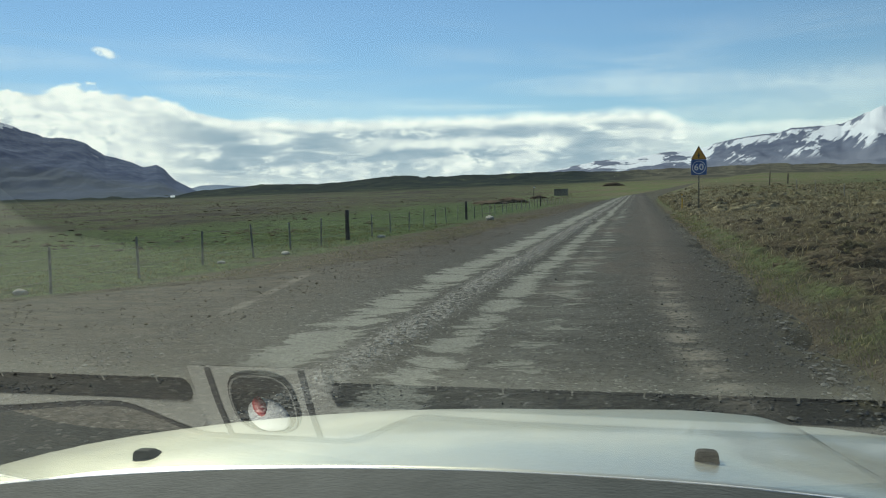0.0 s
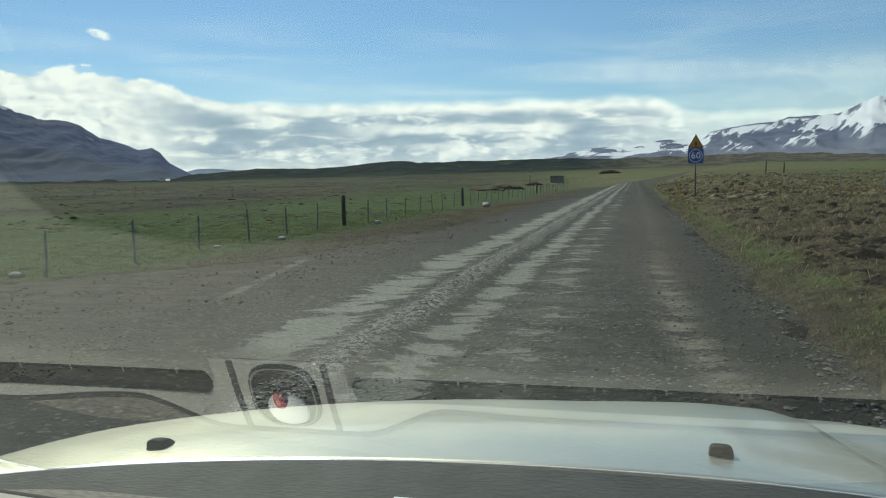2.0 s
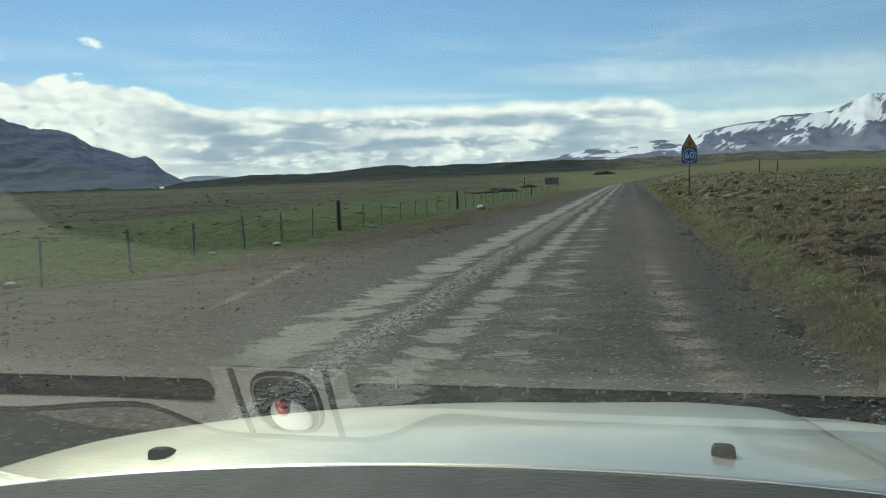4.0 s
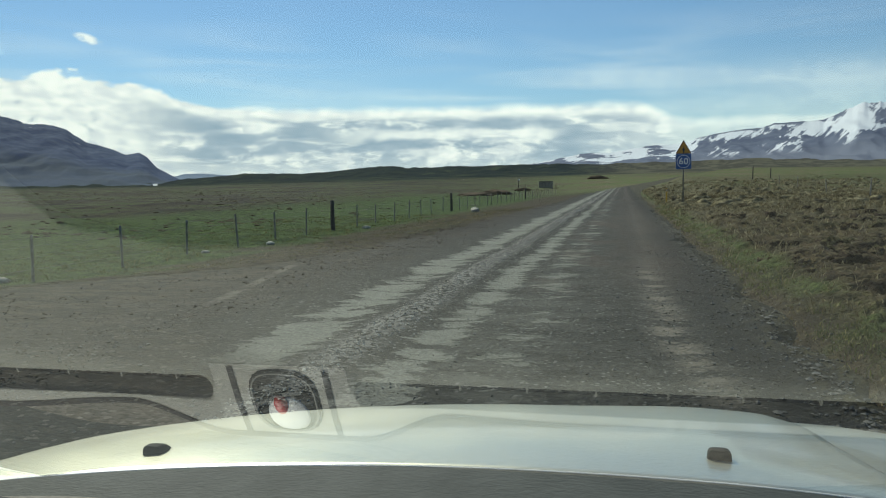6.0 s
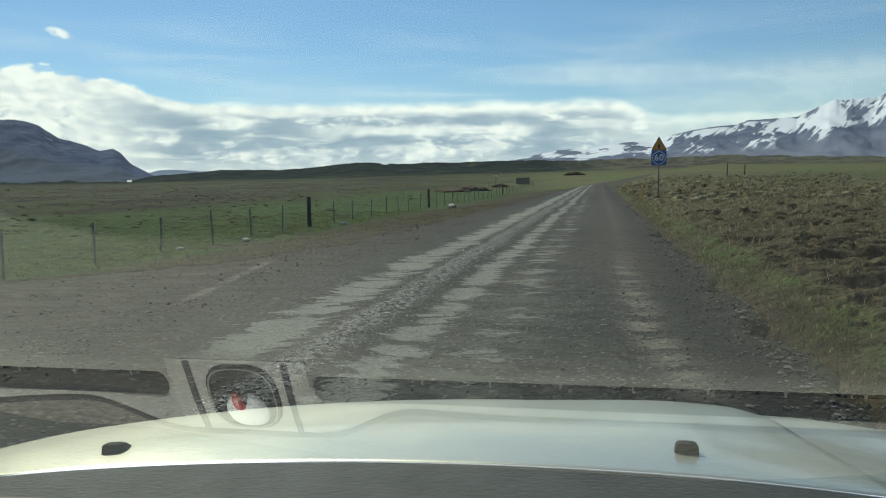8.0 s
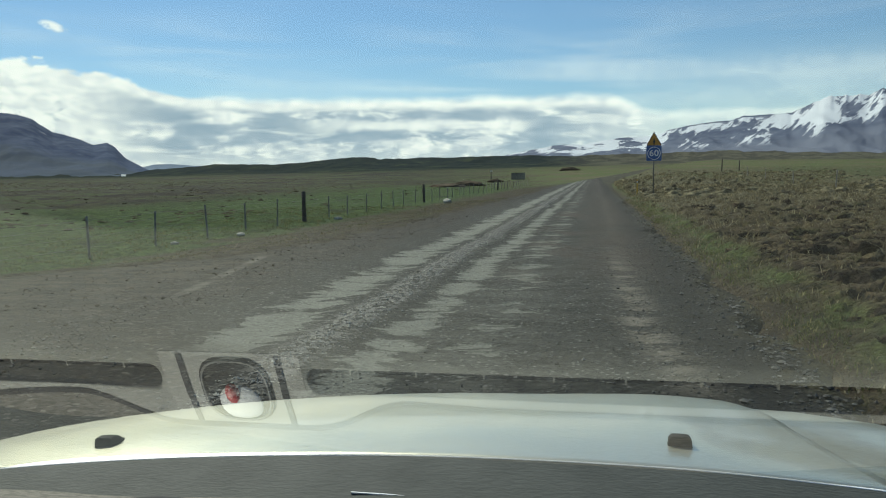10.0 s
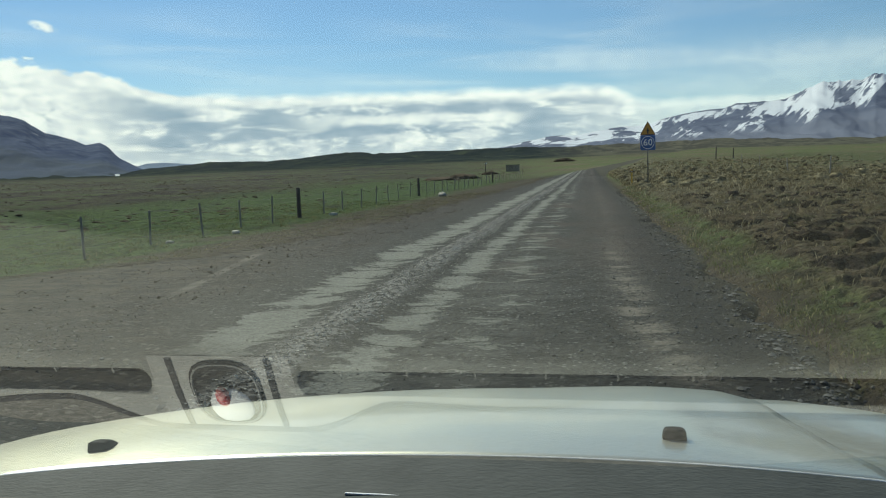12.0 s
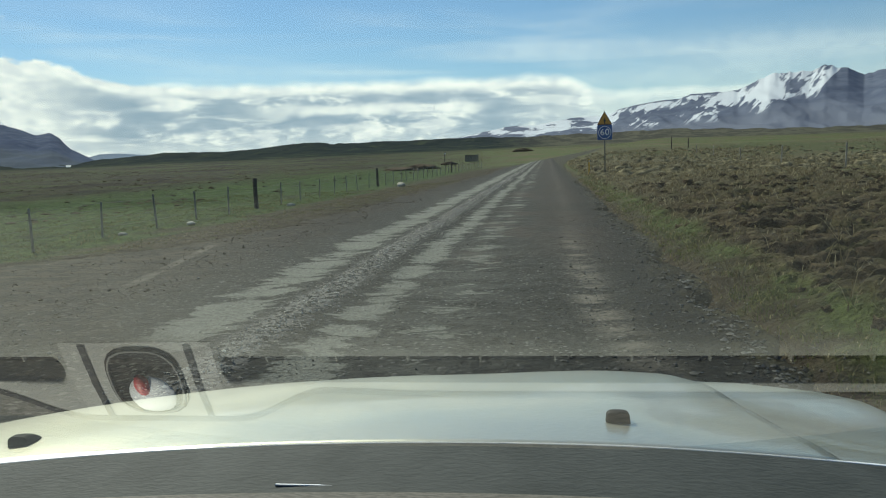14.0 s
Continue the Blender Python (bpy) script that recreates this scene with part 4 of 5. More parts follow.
for k in (-1, 1):
    shell("side_panel", [(k * 1.16, 1.10, low), (k * 1.16, 1.10, 0.95), (k * 1.145, 1.118, glass_z(1.118)), (k * 1.005, ROOF_Y, rz), (k * 0.955, -2.2, rz), (k * 1.095, -2.4, 0.95), (k * 1.095, -2.4, low)], [(0, 1, 5, 6), (1, 2, 3, 4, 5)], paint_mat, "white side panel", 0.03)
    shell("side_lining", [(k * 1.135, 1.08, low), (k * 1.135, 1.08, 0.95), (k * 1.12, 1.09, glass_z(1.12)), (k * 0.985, ROOF_Y, rz - 0.01), (k * 0.935, -2.2, rz - 0.01), (k * 1.075, -2.38, 0.95), (k * 1.075, -2.38, low)], [(0, 1, 5, 6), (1, 2, 3, 4, 5)], lining_mat)
    hub = FLOOR + 0.40

    def wing_point(i, j):
        y = 1.245 + 0.98 * i / 40
        start = shut_line(y, k) + 0.003
        v = start + (1.32 - start) * math.sin(min(1, j / 6) * math.pi / 2)
        d = y - 1.235
        top = bonnet_z(k * min(v, 1.28), y) - 0.001 - 0.45 * (0.115 * d - 0.15 * d * d) * smooth(v, start, start + 0.06)
        arch = low if abs(y - 1.75) > 0.46 else max(low, hub + math.sqrt(max(0.0, 0.46 ** 2 - (y - 1.75) ** 2)))
        z = top - 0.05 * max(0.0, j / 6 - 0.5) ** 2 * 4 if j <= 6 else (top - 0.05) + (arch - top + 0.05) * (j - 6) / 6
        return (AXIS + k * v, y, z)

    part("wing", sheet("wing", 41, 13, wing_point, paint_mat), None, car, "white front wing")
    for y in (1.75, -1.55):
        bm = bmesh.new()
        rod(bm, (AXIS + k * 1.00, y, hub), (AXIS + k * 1.26, y, hub), 0.40, 0.40, 36)
        edges = [e for e in bm.edges if len(e.link_faces) == 2 and any(len(f.verts) > 4 for f in e.link_faces)]
        bmesh.ops.bevel(bm, geom=edges, offset=0.03, segments=3, affect="EDGES")
        wheel = part("wheel", bm, tyre_mat, car, "black road tyre", True)
        bm = bmesh.new()
        rod(bm, (AXIS + k * 1.24, y, hub), (AXIS + k * 1.27, y, hub), 0.25, 0.22, 24)
        part("rim", bm, zinc_mat, wheel, "grey wheel rim")
bm = bmesh.new()
box(bm, (AXIS, 2.30, low + 0.26), (2.56, 0.22, 0.60), bevel=0.09)
part("bumper", bm, paint_mat, car, "white front bumper", True)

# ---------------------------------------------------------------- road sign
sign_u, sign_s = 3.03, 43.2
sign = thing("road_sign", ROAD @ pose(sign_u, sign_s, 0.26, 0, 0, 4), "yellow warning triangle over a blue speed plate on a steel post", "road sign")
part("post", rod(bmesh.new(), (0, 0, -0.1), (0, 0, 3.40), 0.032, 0.032, 12), zinc_mat, sign, "grey steel post", True)


def triangle(r):
    pts = []
    for k in range(3):
        a0 = math.pi / 2 + k * 2 * math.pi / 3
        cx, cz = (r - 0.07) * math.cos(a0), (r - 0.07) * math.sin(a0)
        for q in (-1, -0.33, 0.33, 1):
            a = a0 + q * math.pi / 3
            pts.append((cx + 0.035 * math.cos(a), cz + 0.035 * math.sin(a)))
    return pts


at = Matrix.Translation((0, -0.05, 2.93))
tri = solid("warning_plate", triangle(0.47), 0.012, at, rim_red, sign, "red rimmed warning triangle, darkened as on its backlit face")
solid("field", triangle(0.40), 0.006, at @ Matrix.Translation((0, -0.009, 0)), yellow_mat, tri, "yellow sheet")
solid("symbol", [(-0.035, -0.16), (0.035, -0.16), (0.03, -0.05), (0.07, 0.02), (0.02, 0.07), (0.03, 0.14), (-0.03, 0.14), (-0.02, 0.06), (-0.07, 0.0), (-0.03, -0.05)], 0.004, at @ Matrix.Translation((0, -0.015, -0.02)), black_film, tri, "black symbol")
at = Matrix.Translation((0, -0.05, 2.30))


def rounded(w, r):
    return [(sx * (w - r) + r * math.cos(a), sz * (w - r) + r * math.sin(a)) for sx, sz, a0 in ((1, 1, 0), (-1, 1, 90), (-1, -1, 180), (1, -1, 270)) for a in [radians(a0 + q) for q in (0, 30, 60, 90)]]


plate = solid("speed_plate", rounded(0.385, 0.05), 0.012, at, blue_mat, sign, "blue square plate")
bm = bmesh.new()
c = [[bm.verts.new(at @ Vector((r * math.cos(2 * math.pi * k / 40), y, r * math.sin(2 * math.pi * k / 40)))) for k in range(40)] for r, y in ((0.335, -0.007), (0.335, -0.011), (0.305, -0.011), (0.305, -0.007))]
for a, b in zip(c, c[1:]):
    for k in range(40):
        bm.faces.new((a[k], a[(k + 1) % 40], b[(k + 1) % 40], b[k]))
part("circle", bm, white_film, plate, "white circle")
curve = bpy.data.curves.new("number", "FONT")
curve.body, curve.size, curve.align_x, curve.align_y, curve.extrude, curve.offset, curve.space_character = "60", 0.46, "CENTER", "CENTER", 0.003, 0.006, 1.08
text = bpy.data.objects.new("number_text", curve)
me = bpy.data.meshes.new_from_object(text)
bpy.data.objects.remove(text)
me.transform(at @ Matrix.Translation((0, -0.012, 0)) @ pose(0, 0, 0, 90, 0, 0))
me.materials.clear()
me.materials.append(white_film)
part("number", me, None, plate, "white figures 60")

# yellow edge post
marker = thing("marker_post", ROAD @ pose(2.55, 50.0, ground_height(2.55, 50.0)), "yellow plastic road edge post in the grass", "marker post")
part("stake", box(bmesh.new(), (0, 0, 0.42), (0.10, 0.04, 1.0), bevel=0.012), marker_mat, marker)
part("reflector", box(bmesh.new(), (0, -0.024, 0.78), (0.06, 0.012, 0.10), bevel=0.003), white_film, marker, "white reflector")

# ---------------------------------------------------------------- fences


def fence_post(name, u, s, height, radius, mat, lean, label, group, round_=True):
    z = ground_height(u, s)
    ob = thing(name, ROAD @ pose(u, s, z, lean[0], lean[1], 0), label, "fence post", group)
    bm = bmesh.new()
    if round_:
        n = 8
        rows = []
        for h, k in ((-0.15, 1.05), (height * 0.5, 0.96), (height - 0.03, 0.92), (height, 0.70)):
            rows.append([bm.verts.new((radius * k * math.cos(2 * math.pi * q / n + h) * random.uniform(0.9, 1.1), radius * k * math.sin(2 * math.pi * q / n + h), h)) for q in range(n)])
        for a, b in zip(rows, rows[1:]):
            for q in range(n):
                bm.faces.new((a[q], a[(q + 1) % n], b[(q + 1) % n], b[q]))
        bm.faces.new(rows[-1])
    else:
        box(bm, (0, 0, height / 2 - 0.1), (radius * 1.6, radius * 1.2, height + 0.2), bevel=0.006)
    part("stake", bm, mat, ob, "", round_)
    return ob


def strand(bm, pts, radius):
    for a, b in zip(pts, pts[1:]):
        rod(bm, a, b, radius, radius, 4)


FENCE_U, FENCE_STEP = -12.9, 3.2
tops = []
for k in range(-4, 40):
    s = 15.4 + FENCE_STEP * k
    u = FENCE_U + road_line(s) + random.uniform(-0.08, 0.08)
    big = k == 6 or k % 14 == 0 and k > 6
    h = 1.42 if big else random.uniform(1.02, 1.14)
    ob = fence_post("fence_post", u, s, h, 0.105 if big else 0.035, dark_post_mat if big else post_mat, (random.uniform(-2, 2), random.uniform(-2.5, 2.5)), "stout dark wooden corner post of the wire fence" if big else "thin weathered wooden post of a wire fence", "posts of the pasture fence")
    tops.append((u, s, ground_height(u, s)))
for level in (0.28, 0.55, 0.80, 0.98):
    bm = bmesh.new()
    strand(bm, [(u, s, z + level) for u, s, z in tops], 0.0035)
    ob = part("fence_wire", bm, wire_mat)
    ob.matrix_world = ROAD
    tagged(ob, "thin slack wire strung between the fence posts", "fence wire", "wires of the pasture fence")
for a, d in ((19.2, 42), (15.4, 54), (12.9, 74), (11.2, 92), (10.1, 112), (24.2, 33)):
    u, s = d * math.sin(radians(a)), d * math.cos(radians(a))
    fence_post("fence_post", u, s, random.uniform(1.15, 1.3), 0.045, post_mat, (random.uniform(-2, 2), random.uniform(-3, 3)), "grey wooden fence post across the tussocky heath", "posts of the far fence")

for a, d, h in ((8.45, 150, 2.3), (9.55, 158, 1.9)):
    u, s = d * math.sin(radians(a)), d * math.cos(radians(a))
    fence_post("gate_post", u, s, h, 0.12, dark_post_mat, (0.5, 1.0), "tall dark wooden gate post in the far pasture", "far gate posts")
cap = thing("marker_pole", ROAD @ pose(230 * math.sin(radians(-7.27)), 230 * math.cos(radians(-7.27)), ground_height(230 * math.sin(radians(-7.27)), 230 * math.cos(radians(-7.27)))), "dark wooden pole with a white cap by the road", "pole")
part("pole", rod(bmesh.new(), (0, 0, -0.2), (0, 0, 2.7), 0.13, 0.11, 8), dark_post_mat, cap, "", True)
part("cap", box(bmesh.new(), (0.12, 0, 2.82), (0.62, 0.12, 0.26), bevel=0.03), white_film, cap, "white board")

# ---------------------------------------------------------------- far farms


def shed(a, d):
    u, s = d * math.sin(radians(a)), d * math.cos(radians(a))
    ob = thing("shed", ROAD @ pose(u, s, ground_height(u, s) - 0.1, 0, 0, -a), "low dark weathered plank shed beside the far road", "shed")
    part("wall", box(bmesh.new(), (0, 0, 1.05), (4.3, 3.0, 2.1), bevel=0.03), shed_wood, ob)
    part("roof", box(bmesh.new(), (0, 0, 2.16), (4.6, 3.3, 0.12), bevel=0.02), roof_dark, ob, "dark felt roof")
    for k in range(11):
        part("plank", box(bmesh.new(), (-2.0 + 0.4 * k, -1.52, 1.03), (0.30, 0.03, 2.0)), shed_wood, ob)


shed_wood = plain("weathered_shed_plank", (0.24, 0.22, 0.17), 0.9, vary=0.4, scale=3.0)
roof_dark = plain("dark_roof_felt", (0.12, 0.115, 0.10), 0.9, vary=0.3, scale=3.0)
shed(-5.35, 255)


def farm(a, d, size):
    x, y = d * math.sin(radians(a)), d * math.cos(radians(a))
    p = ROAD.inverted() @ Vector((x, y, 0))
    ob = thing("farmhouse", pose(x, y, ground_height(p.x, p.y) - 0.3, 0, 0, -a), "small white farmhouse far off under the mountain", "house", "farms of the valley")
    w, l, h = size
    part("wall", box(bmesh.new(), (0, 0, h / 2), (l, w, h)), house_mat, ob)
    solid("roof", [(-w / 2 - 0.4, h), (w / 2 + 0.4, h), (0, h + w * 0.27)], l + 0.6, pose(0, 0, 0, 0, 0, 90), roof_mat, ob)


farm(-25.2, 1500, (7, 5, 1.0))
farm(-20.4, 1300, (10, 6, 1.2))

# ---------------------------------------------------------------- loose stones and grass


def boulder(u, s, size, group):
    z = ground_height(u, s)
    bm = bmesh.new()
    bmesh.ops.create_icosphere(bm, subdivisions=3, radius=1.0)
    seed = random.uniform(0, 99)
    for v in bm.verts:
        k = 1 + 0.28 * noise.fractal(v.co * 1.4 + Vector((seed, 0, 0)), 1.0, 2.0, 3)
        v.co = Vector((v.co.x * k * size[0], v.co.y * k * size[1], v.co.z * k * size[2] + size[2] * 0.45))
    ob = part("boulder", bm, boulder_mat, None, "", True)
    ob.matrix_world = ROAD @ pose(u, s, z, 0, 0, random.uniform(0, 360))
    tagged(ob, "pale lichen-grey boulder lying in the grass", "boulder", group)


for u, s, size in ((-13.6, 15.2, (0.16, 0.12, 0.09)), (-12.1, 26.0, (0.20, 0.14, 0.08)), (-12.6, 22.4, (0.16, 0.12, 0.06)), (-9.9, 54.0, (0.55, 0.30, 0.20)), (-12.0, 36.5, (0.2, 0.15, 0.09))):
    boulder(u, s, size, "boulders by the fence")

rng = np.random.default_rng(5)
ICO = [(0, 0, 1), (0.9, 0, 0.3), (0.28, 0.85, 0.3), (-0.73, 0.53, 0.3), (-0.73, -0.53, 0.3), (0.28, -0.85, 0.3), (0, 0, -0.6)]
ICO_F = [(0, 1, 2), (0, 2, 3), (0, 3, 4), (0, 4, 5), (0, 5, 1), (6, 2, 1), (6, 3, 2), (6, 4, 3), (6, 5, 4), (6, 1, 5)]


def scatter_stones(name, spots, mat, label, squash=0.75):
    """spots: (u, s, z, radius). One joined mesh of small angular stones."""
    verts, faces = [], []
    for u, s, z, r in spots:
        n = len(verts)
        turn = rng.uniform(0, 6.28)
        c, q = math.cos(turn), math.sin(turn)
        f = rng.uniform(0.6, 1.2, 3)
        j = rng.uniform(0.75, 1.25, 7)
        for (x, y, h), k in zip(ICO, j):
            x, y, h = x * f[0] * r * k, y * f[1] * r * k, h * f[2] * r * k * squash
            verts.append((u + c * x - q * y, s + q * x + c * y, z + h))
        faces += [tuple(n + i for i in t) for t in ICO_F]
    me = bpy.data.meshes.new(name)
    me.from_pydata(verts, [], faces)
    me.materials.append(mat)
    ob = new(name, me)
    ob.matrix_world = ROAD
    return tagged(ob, label, "gravel", kind="stuff")


stone_mat, g = material("loose_stone")
k = g.node("ShaderNodeNewGeometry").outputs["Random Per Island"]
n = g.noise(g.coords(), 30.0, 4)
finish(g, g.mix(g.step(g.add(g.mul(k, 0.8), g.mul(n, 0.3)), 0.2, 1.0), (0.055, 0.053, 0.049), (0.20, 0.195, 0.178)), 0.9)
spots = []
for band, width, count, size, s0, s1 in ((1.52, 0.12, 2200, 0.015, 4, 45), (1.7, 0.22, 700, 0.012, 4, 30), (-0.4, 1.3, 4200, 0.007, 4, 18), (-5.6, 1.6, 2000, 0.007, 5, 26), (-5.1, 0.35, 2400, 0.009, 5, 34), (-7.6, 1.3, 700, 0.009, 7, 24), (1.1, 0.5, 2800, 0.009, 4, 20)):
    for _ in range(count):
        w = band + rng.normal() * width
        s = s0 + (s1 - s0) * rng.random() ** 1.7
        if -layby_edge(s) < w < 2.2:
            r = size * rng.lognormal(0, 0.45)
            spots.append((w, s, max(road_height(w, s), ground_height(w, s)) + r * 0.15, min(r, 0.045)))
scatter_stones("loose_gravel", spots, stone_mat, "loose angular grey gravel lying along the road")


earth_mat, g = material("earth_clod")
k = g.node("ShaderNodeNewGeometry").outputs["Random Per Island"]
finish(g, g.mix(g.step(g.add(g.mul(k, 0.8), g.mul(g.noise(g.coords(), 25.0, 4), 0.3)), 0.2, 1.0), (0.024, 0.018, 0.012), (0.100, 0.080, 0.056)), 0.95, spec=0.15)
spots = []
for _ in range(9000):
    s = 4.6 + 26 * rng.random() ** 1.5
    w = -4.6 - 6.0 * rng.random() ** 0.8
    if w > -layby_edge(s) - 0.4 and bumps(w * 0.7, s * 1.6, 1.0, 3) + 0.22 * rng.normal() > 0.03:
        r = 0.013 * rng.lognormal(0, 0.5) * (1 + 0.02 * s)
        spots.append((w, s, max(road_height(w, s), ground_height(w, s)) + r * 0.05, min(r, 0.05)))
scatter_stones("earth_clods", spots, earth_mat, "small brown clods of trodden earth on the lay-by", 0.6)["category"] = "earth"


pale_mat, g = material("pale_stone")
k = g.node("ShaderNodeNewGeometry").outputs["Random Per Island"]
finish(g, g.mix(g.step(g.add(g.mul(k, 0.8), g.mul(g.noise(g.coords(), 30.0, 4), 0.3)), 0.2, 1.0), (0.25, 0.238, 0.20), (0.66, 0.63, 0.54)), 0.9)
spots = []
for _ in range(6500):
    w, s = -2.52 + rng.normal() * 0.14, 4 + 46 * rng.random() ** 1.6
    r = 0.0095 * rng.lognormal(0, 0.4)
    spots.append((w, s, road_height(w, s) + r * 0.1, min(r, 0.035)))
scatter_stones("gravel_ridge", spots, pale_mat, "ridge of pale loose gravel between the wheel tracks")


def scatter_blades(name, spots, mat, label):
    """spots: (u, s, z, height, spread, blades). Tufts of bent blades, one joined mesh."""
    verts, faces = [], []
    for u, s, z, h, spread, count in spots:
        for _ in range(count):
            a, b = rng.uniform(0, 6.28), rng.uniform(0, 6.28)
            d = spread * math.sqrt(rng.random())
            x, y = u + d * math.cos(a), s + d * math.sin(a)
            hh = h * rng.uniform(0.5, 1.15)
            lean = hh * rng.uniform(0.3, 2.0)
            wx, wy = math.cos(b), math.sin(b)
            t = 0.0022 + 0.003 * rng.random() + 0.00022 * s
            n = len(verts)
            verts += [(x - wy * t, y + wx * t, z), (x + wy * t, y - wx * t, z), (x + wx * lean * 0.35 - wy * t * 0.7, y + wy * lean * 0.35 + wx * t * 0.7, z + hh * 0.6), (x + wx * lean * 0.35 + wy * t * 0.7, y + wy * lean * 0.35 - wx * t * 0.7, z + hh * 0.6), (x + wx * lean, y + wy * lean, z + hh * 0.92)]
            faces += [(n, n + 1, n + 3, n + 2), (n + 2, n + 3, n + 4)]
    me = bpy.data.meshes.new(name)
    me.from_pydata(verts, [], faces)
    me.materials.append(mat)
    ob = new(name, me)
    ob.matrix_world = ROAD
    return tagged(ob, label, "grass", kind="stuff")


# peat clods and tussocks standing up out of the heath
clod_mat, g = material("peat_tussock")
vec = g.coords()
k = g.node("ShaderNodeNewGeometry").outputs["Random Per Island"]
upright = g.split(g.node("ShaderNodeNewGeometry").outputs["Normal"])[2]
fray = g.noise(vec, 7.0, 6, 0.7)
peat = g.mix(g.step(fray, 0.35, 0.65), (0.018, 0.012, 0.0085), (0.050, 0.035, 0.024))
thatch = g.mix(g.step(g.noise(g.scaled(vec, 22.0, 12.0, 22.0), 1.0, 4, 0.7), 0.35, 0.65), (0.056, 0.044, 0.024), (0.175, 0.142, 0.082))
thatch = g.mix(g.mul(g.step(k, 0.62, 0.80), 0.6), thatch, (0.046, 0.050, 0.017))
# steep sides take the dark peat colour, their shade painted in with it
crown = g.step(g.add(g.add(upright, g.mul(g.sub(fray, 0.5), 0.9)), g.mul(g.sub(k, 0.5), 0.7)), 0.62, 0.86)
finish(g, g.mix(crown, peat, thatch), 0.96, g.bump(g.add(fray, g.mul(g.noise(vec, 30.0, 4, 0.7), 0.5)), 1.0, 0.07), spec=0.1)

bm = bmesh.new()
bmesh.ops.create_icosphere(bm, subdivisions=2, radius=1.0)
BALL = ([v.co.copy() for v in bm.verts], [tuple(v.index for v in f.verts) for f in bm.faces])
bm.free()
bm = bmesh.new()
bmesh.ops.create_icosphere(bm, subdivisions=3, radius=1.0)
FINE_BALL = ([v.co.copy() for v in bm.verts], [tuple(v.index for v in f.verts) for f in bm.faces])
bm.free()


def scatter_clods(name, spots, mat, label):
    """spots: (u, s, z, radius, height). Lumpy low domes with ragged rims, one joined mesh."""
    verts, faces = [], []
    for u, s, z, r, h in spots:
        n = len(verts)
        seed = Vector((rng.uniform(0, 99), rng.uniform(0, 99), 0))
        ex, ey = rng.uniform(0.75, 1.35), rng.uniform(0.7, 1.1)
        points, sides = FINE_BALL if s < 26 else BALL
        for c in points:
            k = 1 + 0.62 * noise.fractal(c * 1.9 + seed, 0.7, 2.1, 4)
            verts.append((u + c.x * r * k * ex, s + c.y * r * k * ey, z + (c.z * k * h if c.z > -0.2 else -0.06)))
        faces += [tuple(n + i for i in t) for t in sides]
    me = bpy.data.meshes.new(name)
    me.from_pydata(verts, [], faces)
    me.polygons.foreach_set("use_smooth", [True] * len(faces))
    me.materials.append(mat)
    ob = new(name, me)
    ob.matrix_world = ROAD
    return tagged(ob, label, "heath", kind="stuff")


spots = []
for _ in range(3000):
    s = 4.5 + 52 * rng.random() ** 1.1
    u = 2.35 + (4.0 + 0.24 * s) * rng.random() ** 0.9
    if bumps(u, s, 1.6, 2) + 0.25 * rng.normal() > 0.02 and u < 13.5 and rng.random() > (s - 20) / 34:
        r = 0.08 + 0.15 * rng.random() ** 1.8 if s > 9 else 0.06 + 0.10 * rng.random() ** 1.5
        r *= (0.55 if u < 3.2 else 1.0)
        spots.append((u, s, ground_height(u, s) - 0.03, r, r * rng.uniform(0.45, 0.85)))
scatter_clods("peat_tussocks", spots, clod_mat, "dark brown peat tussocks over the heath")
straw_clod_mat, g = material("straw_tussock")
vec = g.coords()
k = g.node("ShaderNodeNewGeometry").outputs["Random Per Island"]
fray = g.noise(vec, 5.0, 6, 0.7)
pale = g.mix(g.step(fray, 0.35, 0.65), (0.092, 0.080, 0.046), (0.275, 0.245, 0.152))
finish(g, g.mix(g.step(k, 0.72, 0.90, 0.0, 0.85), pale, (0.052, 0.042, 0.026)), 0.96, g.bump(fray, 1.0, 0.06), spec=0.1)
spots = []
for _ in range(4600):
    s = 40 + 150 * rng.random() ** 1.5
    u = road_line(s) + 2.8 + 0.42 * s * rng.random() ** 1.5
    if bumps(u, s, 3.0, 2) + 0.25 * rng.normal() > 0.0 + 0.004 * (s - 60):
        r = rng.uniform(0.12, 0.32)
        spots.append((u, s, ground_height(u, s) - 0.03, r, r * rng.uniform(0.4, 0.8)))
scatter_clods("straw_tussocks", spots, straw_clod_mat, "bleached straw tussocks farther over the heath")

dry, fresh = [], []
for _ in range(9500):
    s = 5 + 70 * rng.random() ** 1.15
    u = 2.3 + (2.5 + 0.45 * s) * rng.random()
    if bumps(u, s, 1.1, 2) > -0.05 or s > 40:
        dry.append((u, s, ground_height(u, s) - 0.02, rng.uniform(0.04, 0.12) + 0.0012 * s, 0.16, 5))
for _ in range(5200):
    s = 34 + 110 * rng.random() ** 1.4
    u = road_line(s) + 2.2 + 0.26 * s * rng.random() ** 1.2
    if bumps(u, s, 4.0, 2) + 0.4 * rng.normal() > -0.1:
        dry.append((u, s, ground_height(u, s) - 0.02, rng.uniform(0.12, 0.30), 0.30, 6))
for _ in range(6500):
    s = 19 + 42 * rng.random()
    u = 2.6 + (2.0 + 0.32 * s) * rng.random()
    if bumps(u, s, 1.4, 3) + 0.3 * rng.normal() + 0.012 * (s - 36) > -0.05:
        dry.append((u, s, ground_height(u, s) - 0.02, rng.uniform(0.08, 0.20), 0.24, 6))
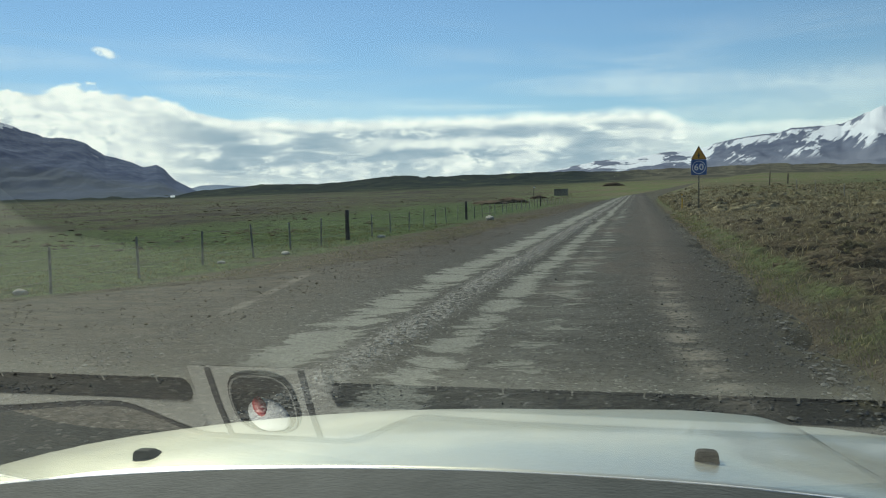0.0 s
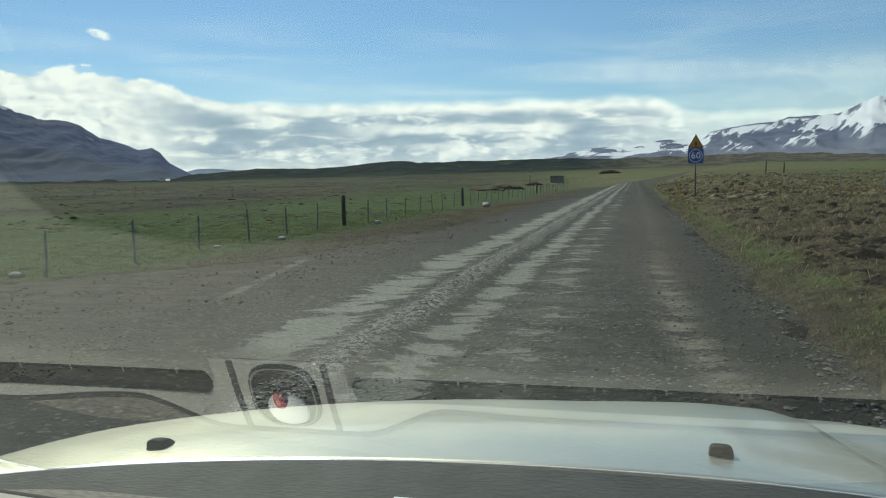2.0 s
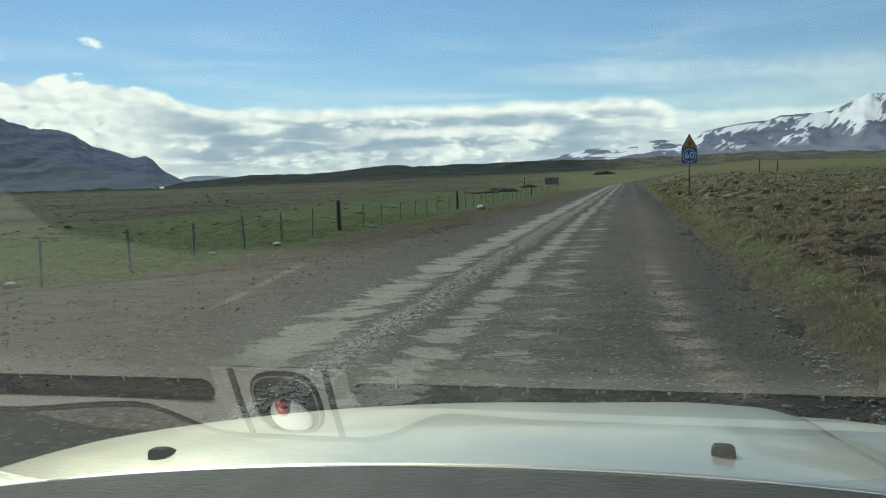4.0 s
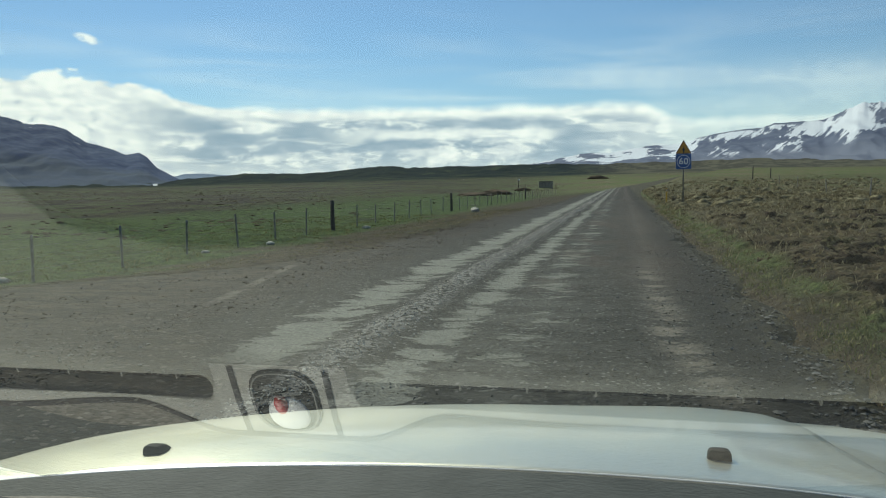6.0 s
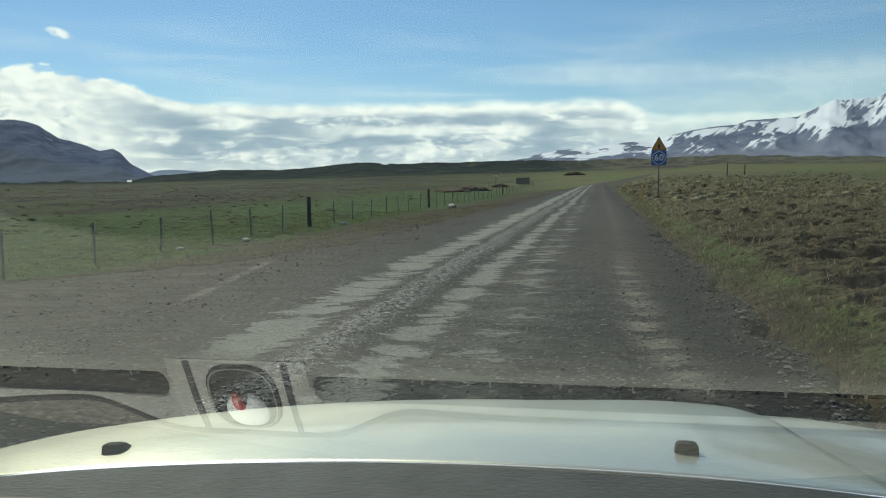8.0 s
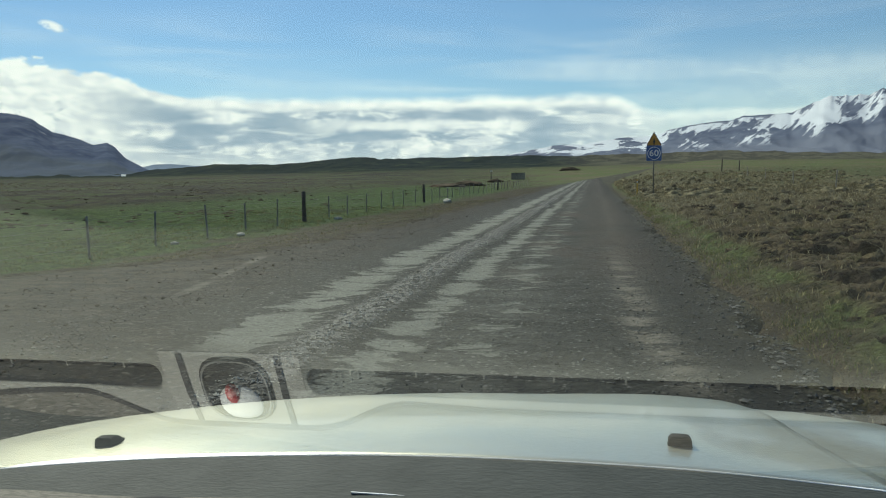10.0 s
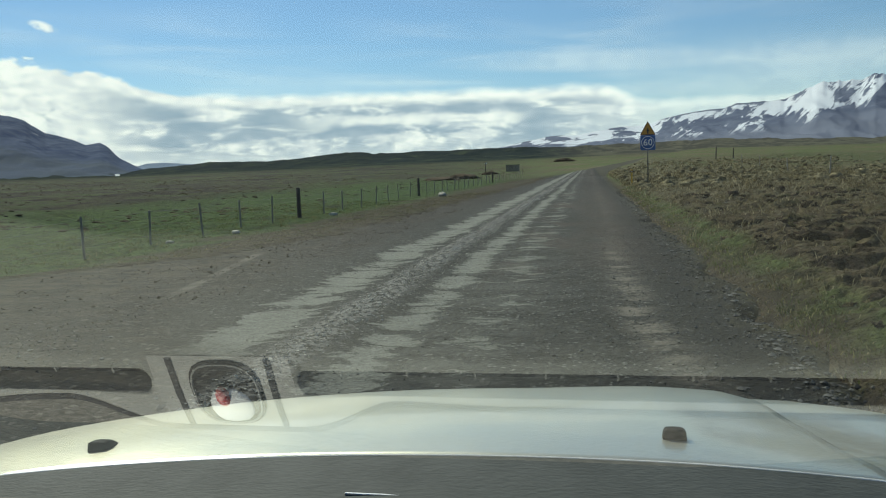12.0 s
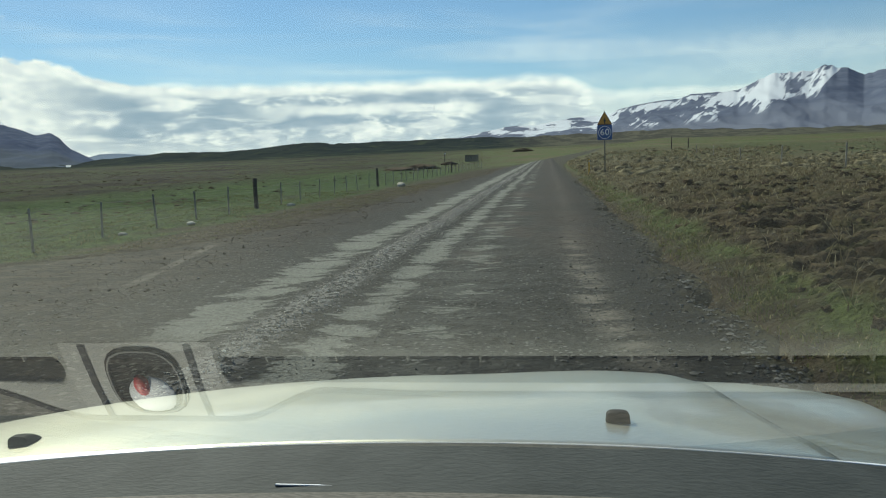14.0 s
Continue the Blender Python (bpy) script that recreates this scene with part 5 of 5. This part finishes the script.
for _ in range(1900):
    s = 3.5 + 44 * rng.random() ** 1.5
    u = 1.72 + abs(rng.normal()) * 0.42
    z = ground_height(u, s) - 0.02
    if bumps(u, s, 1.5) + 0.3 * rng.normal() - 0.9 * abs(u - 2.25) > -0.12 and u > 1.9:
        fresh.append((u, s, z, rng.uniform(0.03, 0.10), 0.20, 13))
    elif u > 1.85:
        dry.append((u, s, z, rng.uniform(0.02, 0.06), 0.22, 6))
for _ in range(60):
    s, u = rng.uniform(5.5, 24), rng.uniform(1.95, 4.5)
    dry.append((u, s, ground_height(u, s) - 0.02, rng.uniform(0.22, 0.42), 0.05, 4))
for _ in range(1500):
    s = 13 + 40 * rng.random() ** 1.3
    u = -layby_edge(s) - 0.2 - abs(rng.normal()) * 2.2
    (fresh if rng.random() > 0.55 else dry).append((u, s, ground_height(u, s) - 0.02, rng.uniform(0.02, 0.07), 0.25, 9))
for _ in range(1700):
    s = 12 + 40 * rng.random() ** 1.3
    u = -12.6 + rng.normal() * 1.0 - (rng.random() ** 2) * 8
    if u < -10.2:
        fresh.append((u, s, ground_height(u, s) - 0.02, rng.uniform(0.05, 0.13), 0.2, 10))
scatter_blades("dry_grass", dry, straw_mat, "bleached dry grass tufts on the hummocks")
scatter_blades("green_grass", fresh, green_mat, "short green grass at the road's edge and fence")

# dark tussocks of heath over the plain
tussock_mat = plain("heath_tussock", (0.060, 0.050, 0.027), 0.95, vary=0.6, scale=0.6, spec=0.1)
spots = []
for _ in range(4800):
    s = 30 + 330 * rng.random() ** 1.3
    u = -18 - (20 + 0.9 * s) * rng.random()
    if bumps(u, s, 30, 2) + 0.35 * rng.normal() > 0.0:
        r = rng.uniform(0.10, 0.22) + 0.0012 * s
        spots.append((u, s, ground_height(u, s) - r * 0.06, r))
scatter_stones("heath_tussocks", spots, tussock_mat, "low dark tussocks of heath on the plain", 0.42)["category"] = "heath"

# dark earth banks beside the far road; the one 480 m off stands for a hedge
mound_mat = plain("dark_earth", (0.080, 0.060, 0.040), 0.95, vary=0.5, scale=1.5, relief=0.1, spec=0.1)


def earth_mound(a, d, size):
    u, s = d * math.sin(radians(a)), d * math.cos(radians(a))
    bm = bmesh.new()
    bmesh.ops.create_icosphere(bm, subdivisions=4, radius=1.0)
    seed = rng.uniform(0, 99)
    for v in bm.verts:
        k = 1 + 0.22 * noise.fractal(v.co * 1.5 + Vector((seed, 0, 0)), 0.8, 2.1, 5)
        v.co = Vector((v.co.x * k * size[0], v.co.y * k * size[1], v.co.z * k * size[2]))
    ob = part("earth_mound", bm, mound_mat, None, "", True)
    ob.matrix_world = ROAD @ pose(u, s, ground_height(u, s))
    tagged(ob, "low dark heap of earth and heather by the road", "earth mound", "earth mounds by the road")


for a, d, size in ((-10.4, 136, (3.2, 3.4, 0.70)), (-8.9, 150, (3.0, 3.0, 0.95)), (-1.75, 480, (6.3, 2.2, 1.8)), (-7.0, 205, (2.0, 1.2, 0.8))):
    earth_mound(a, d, size)
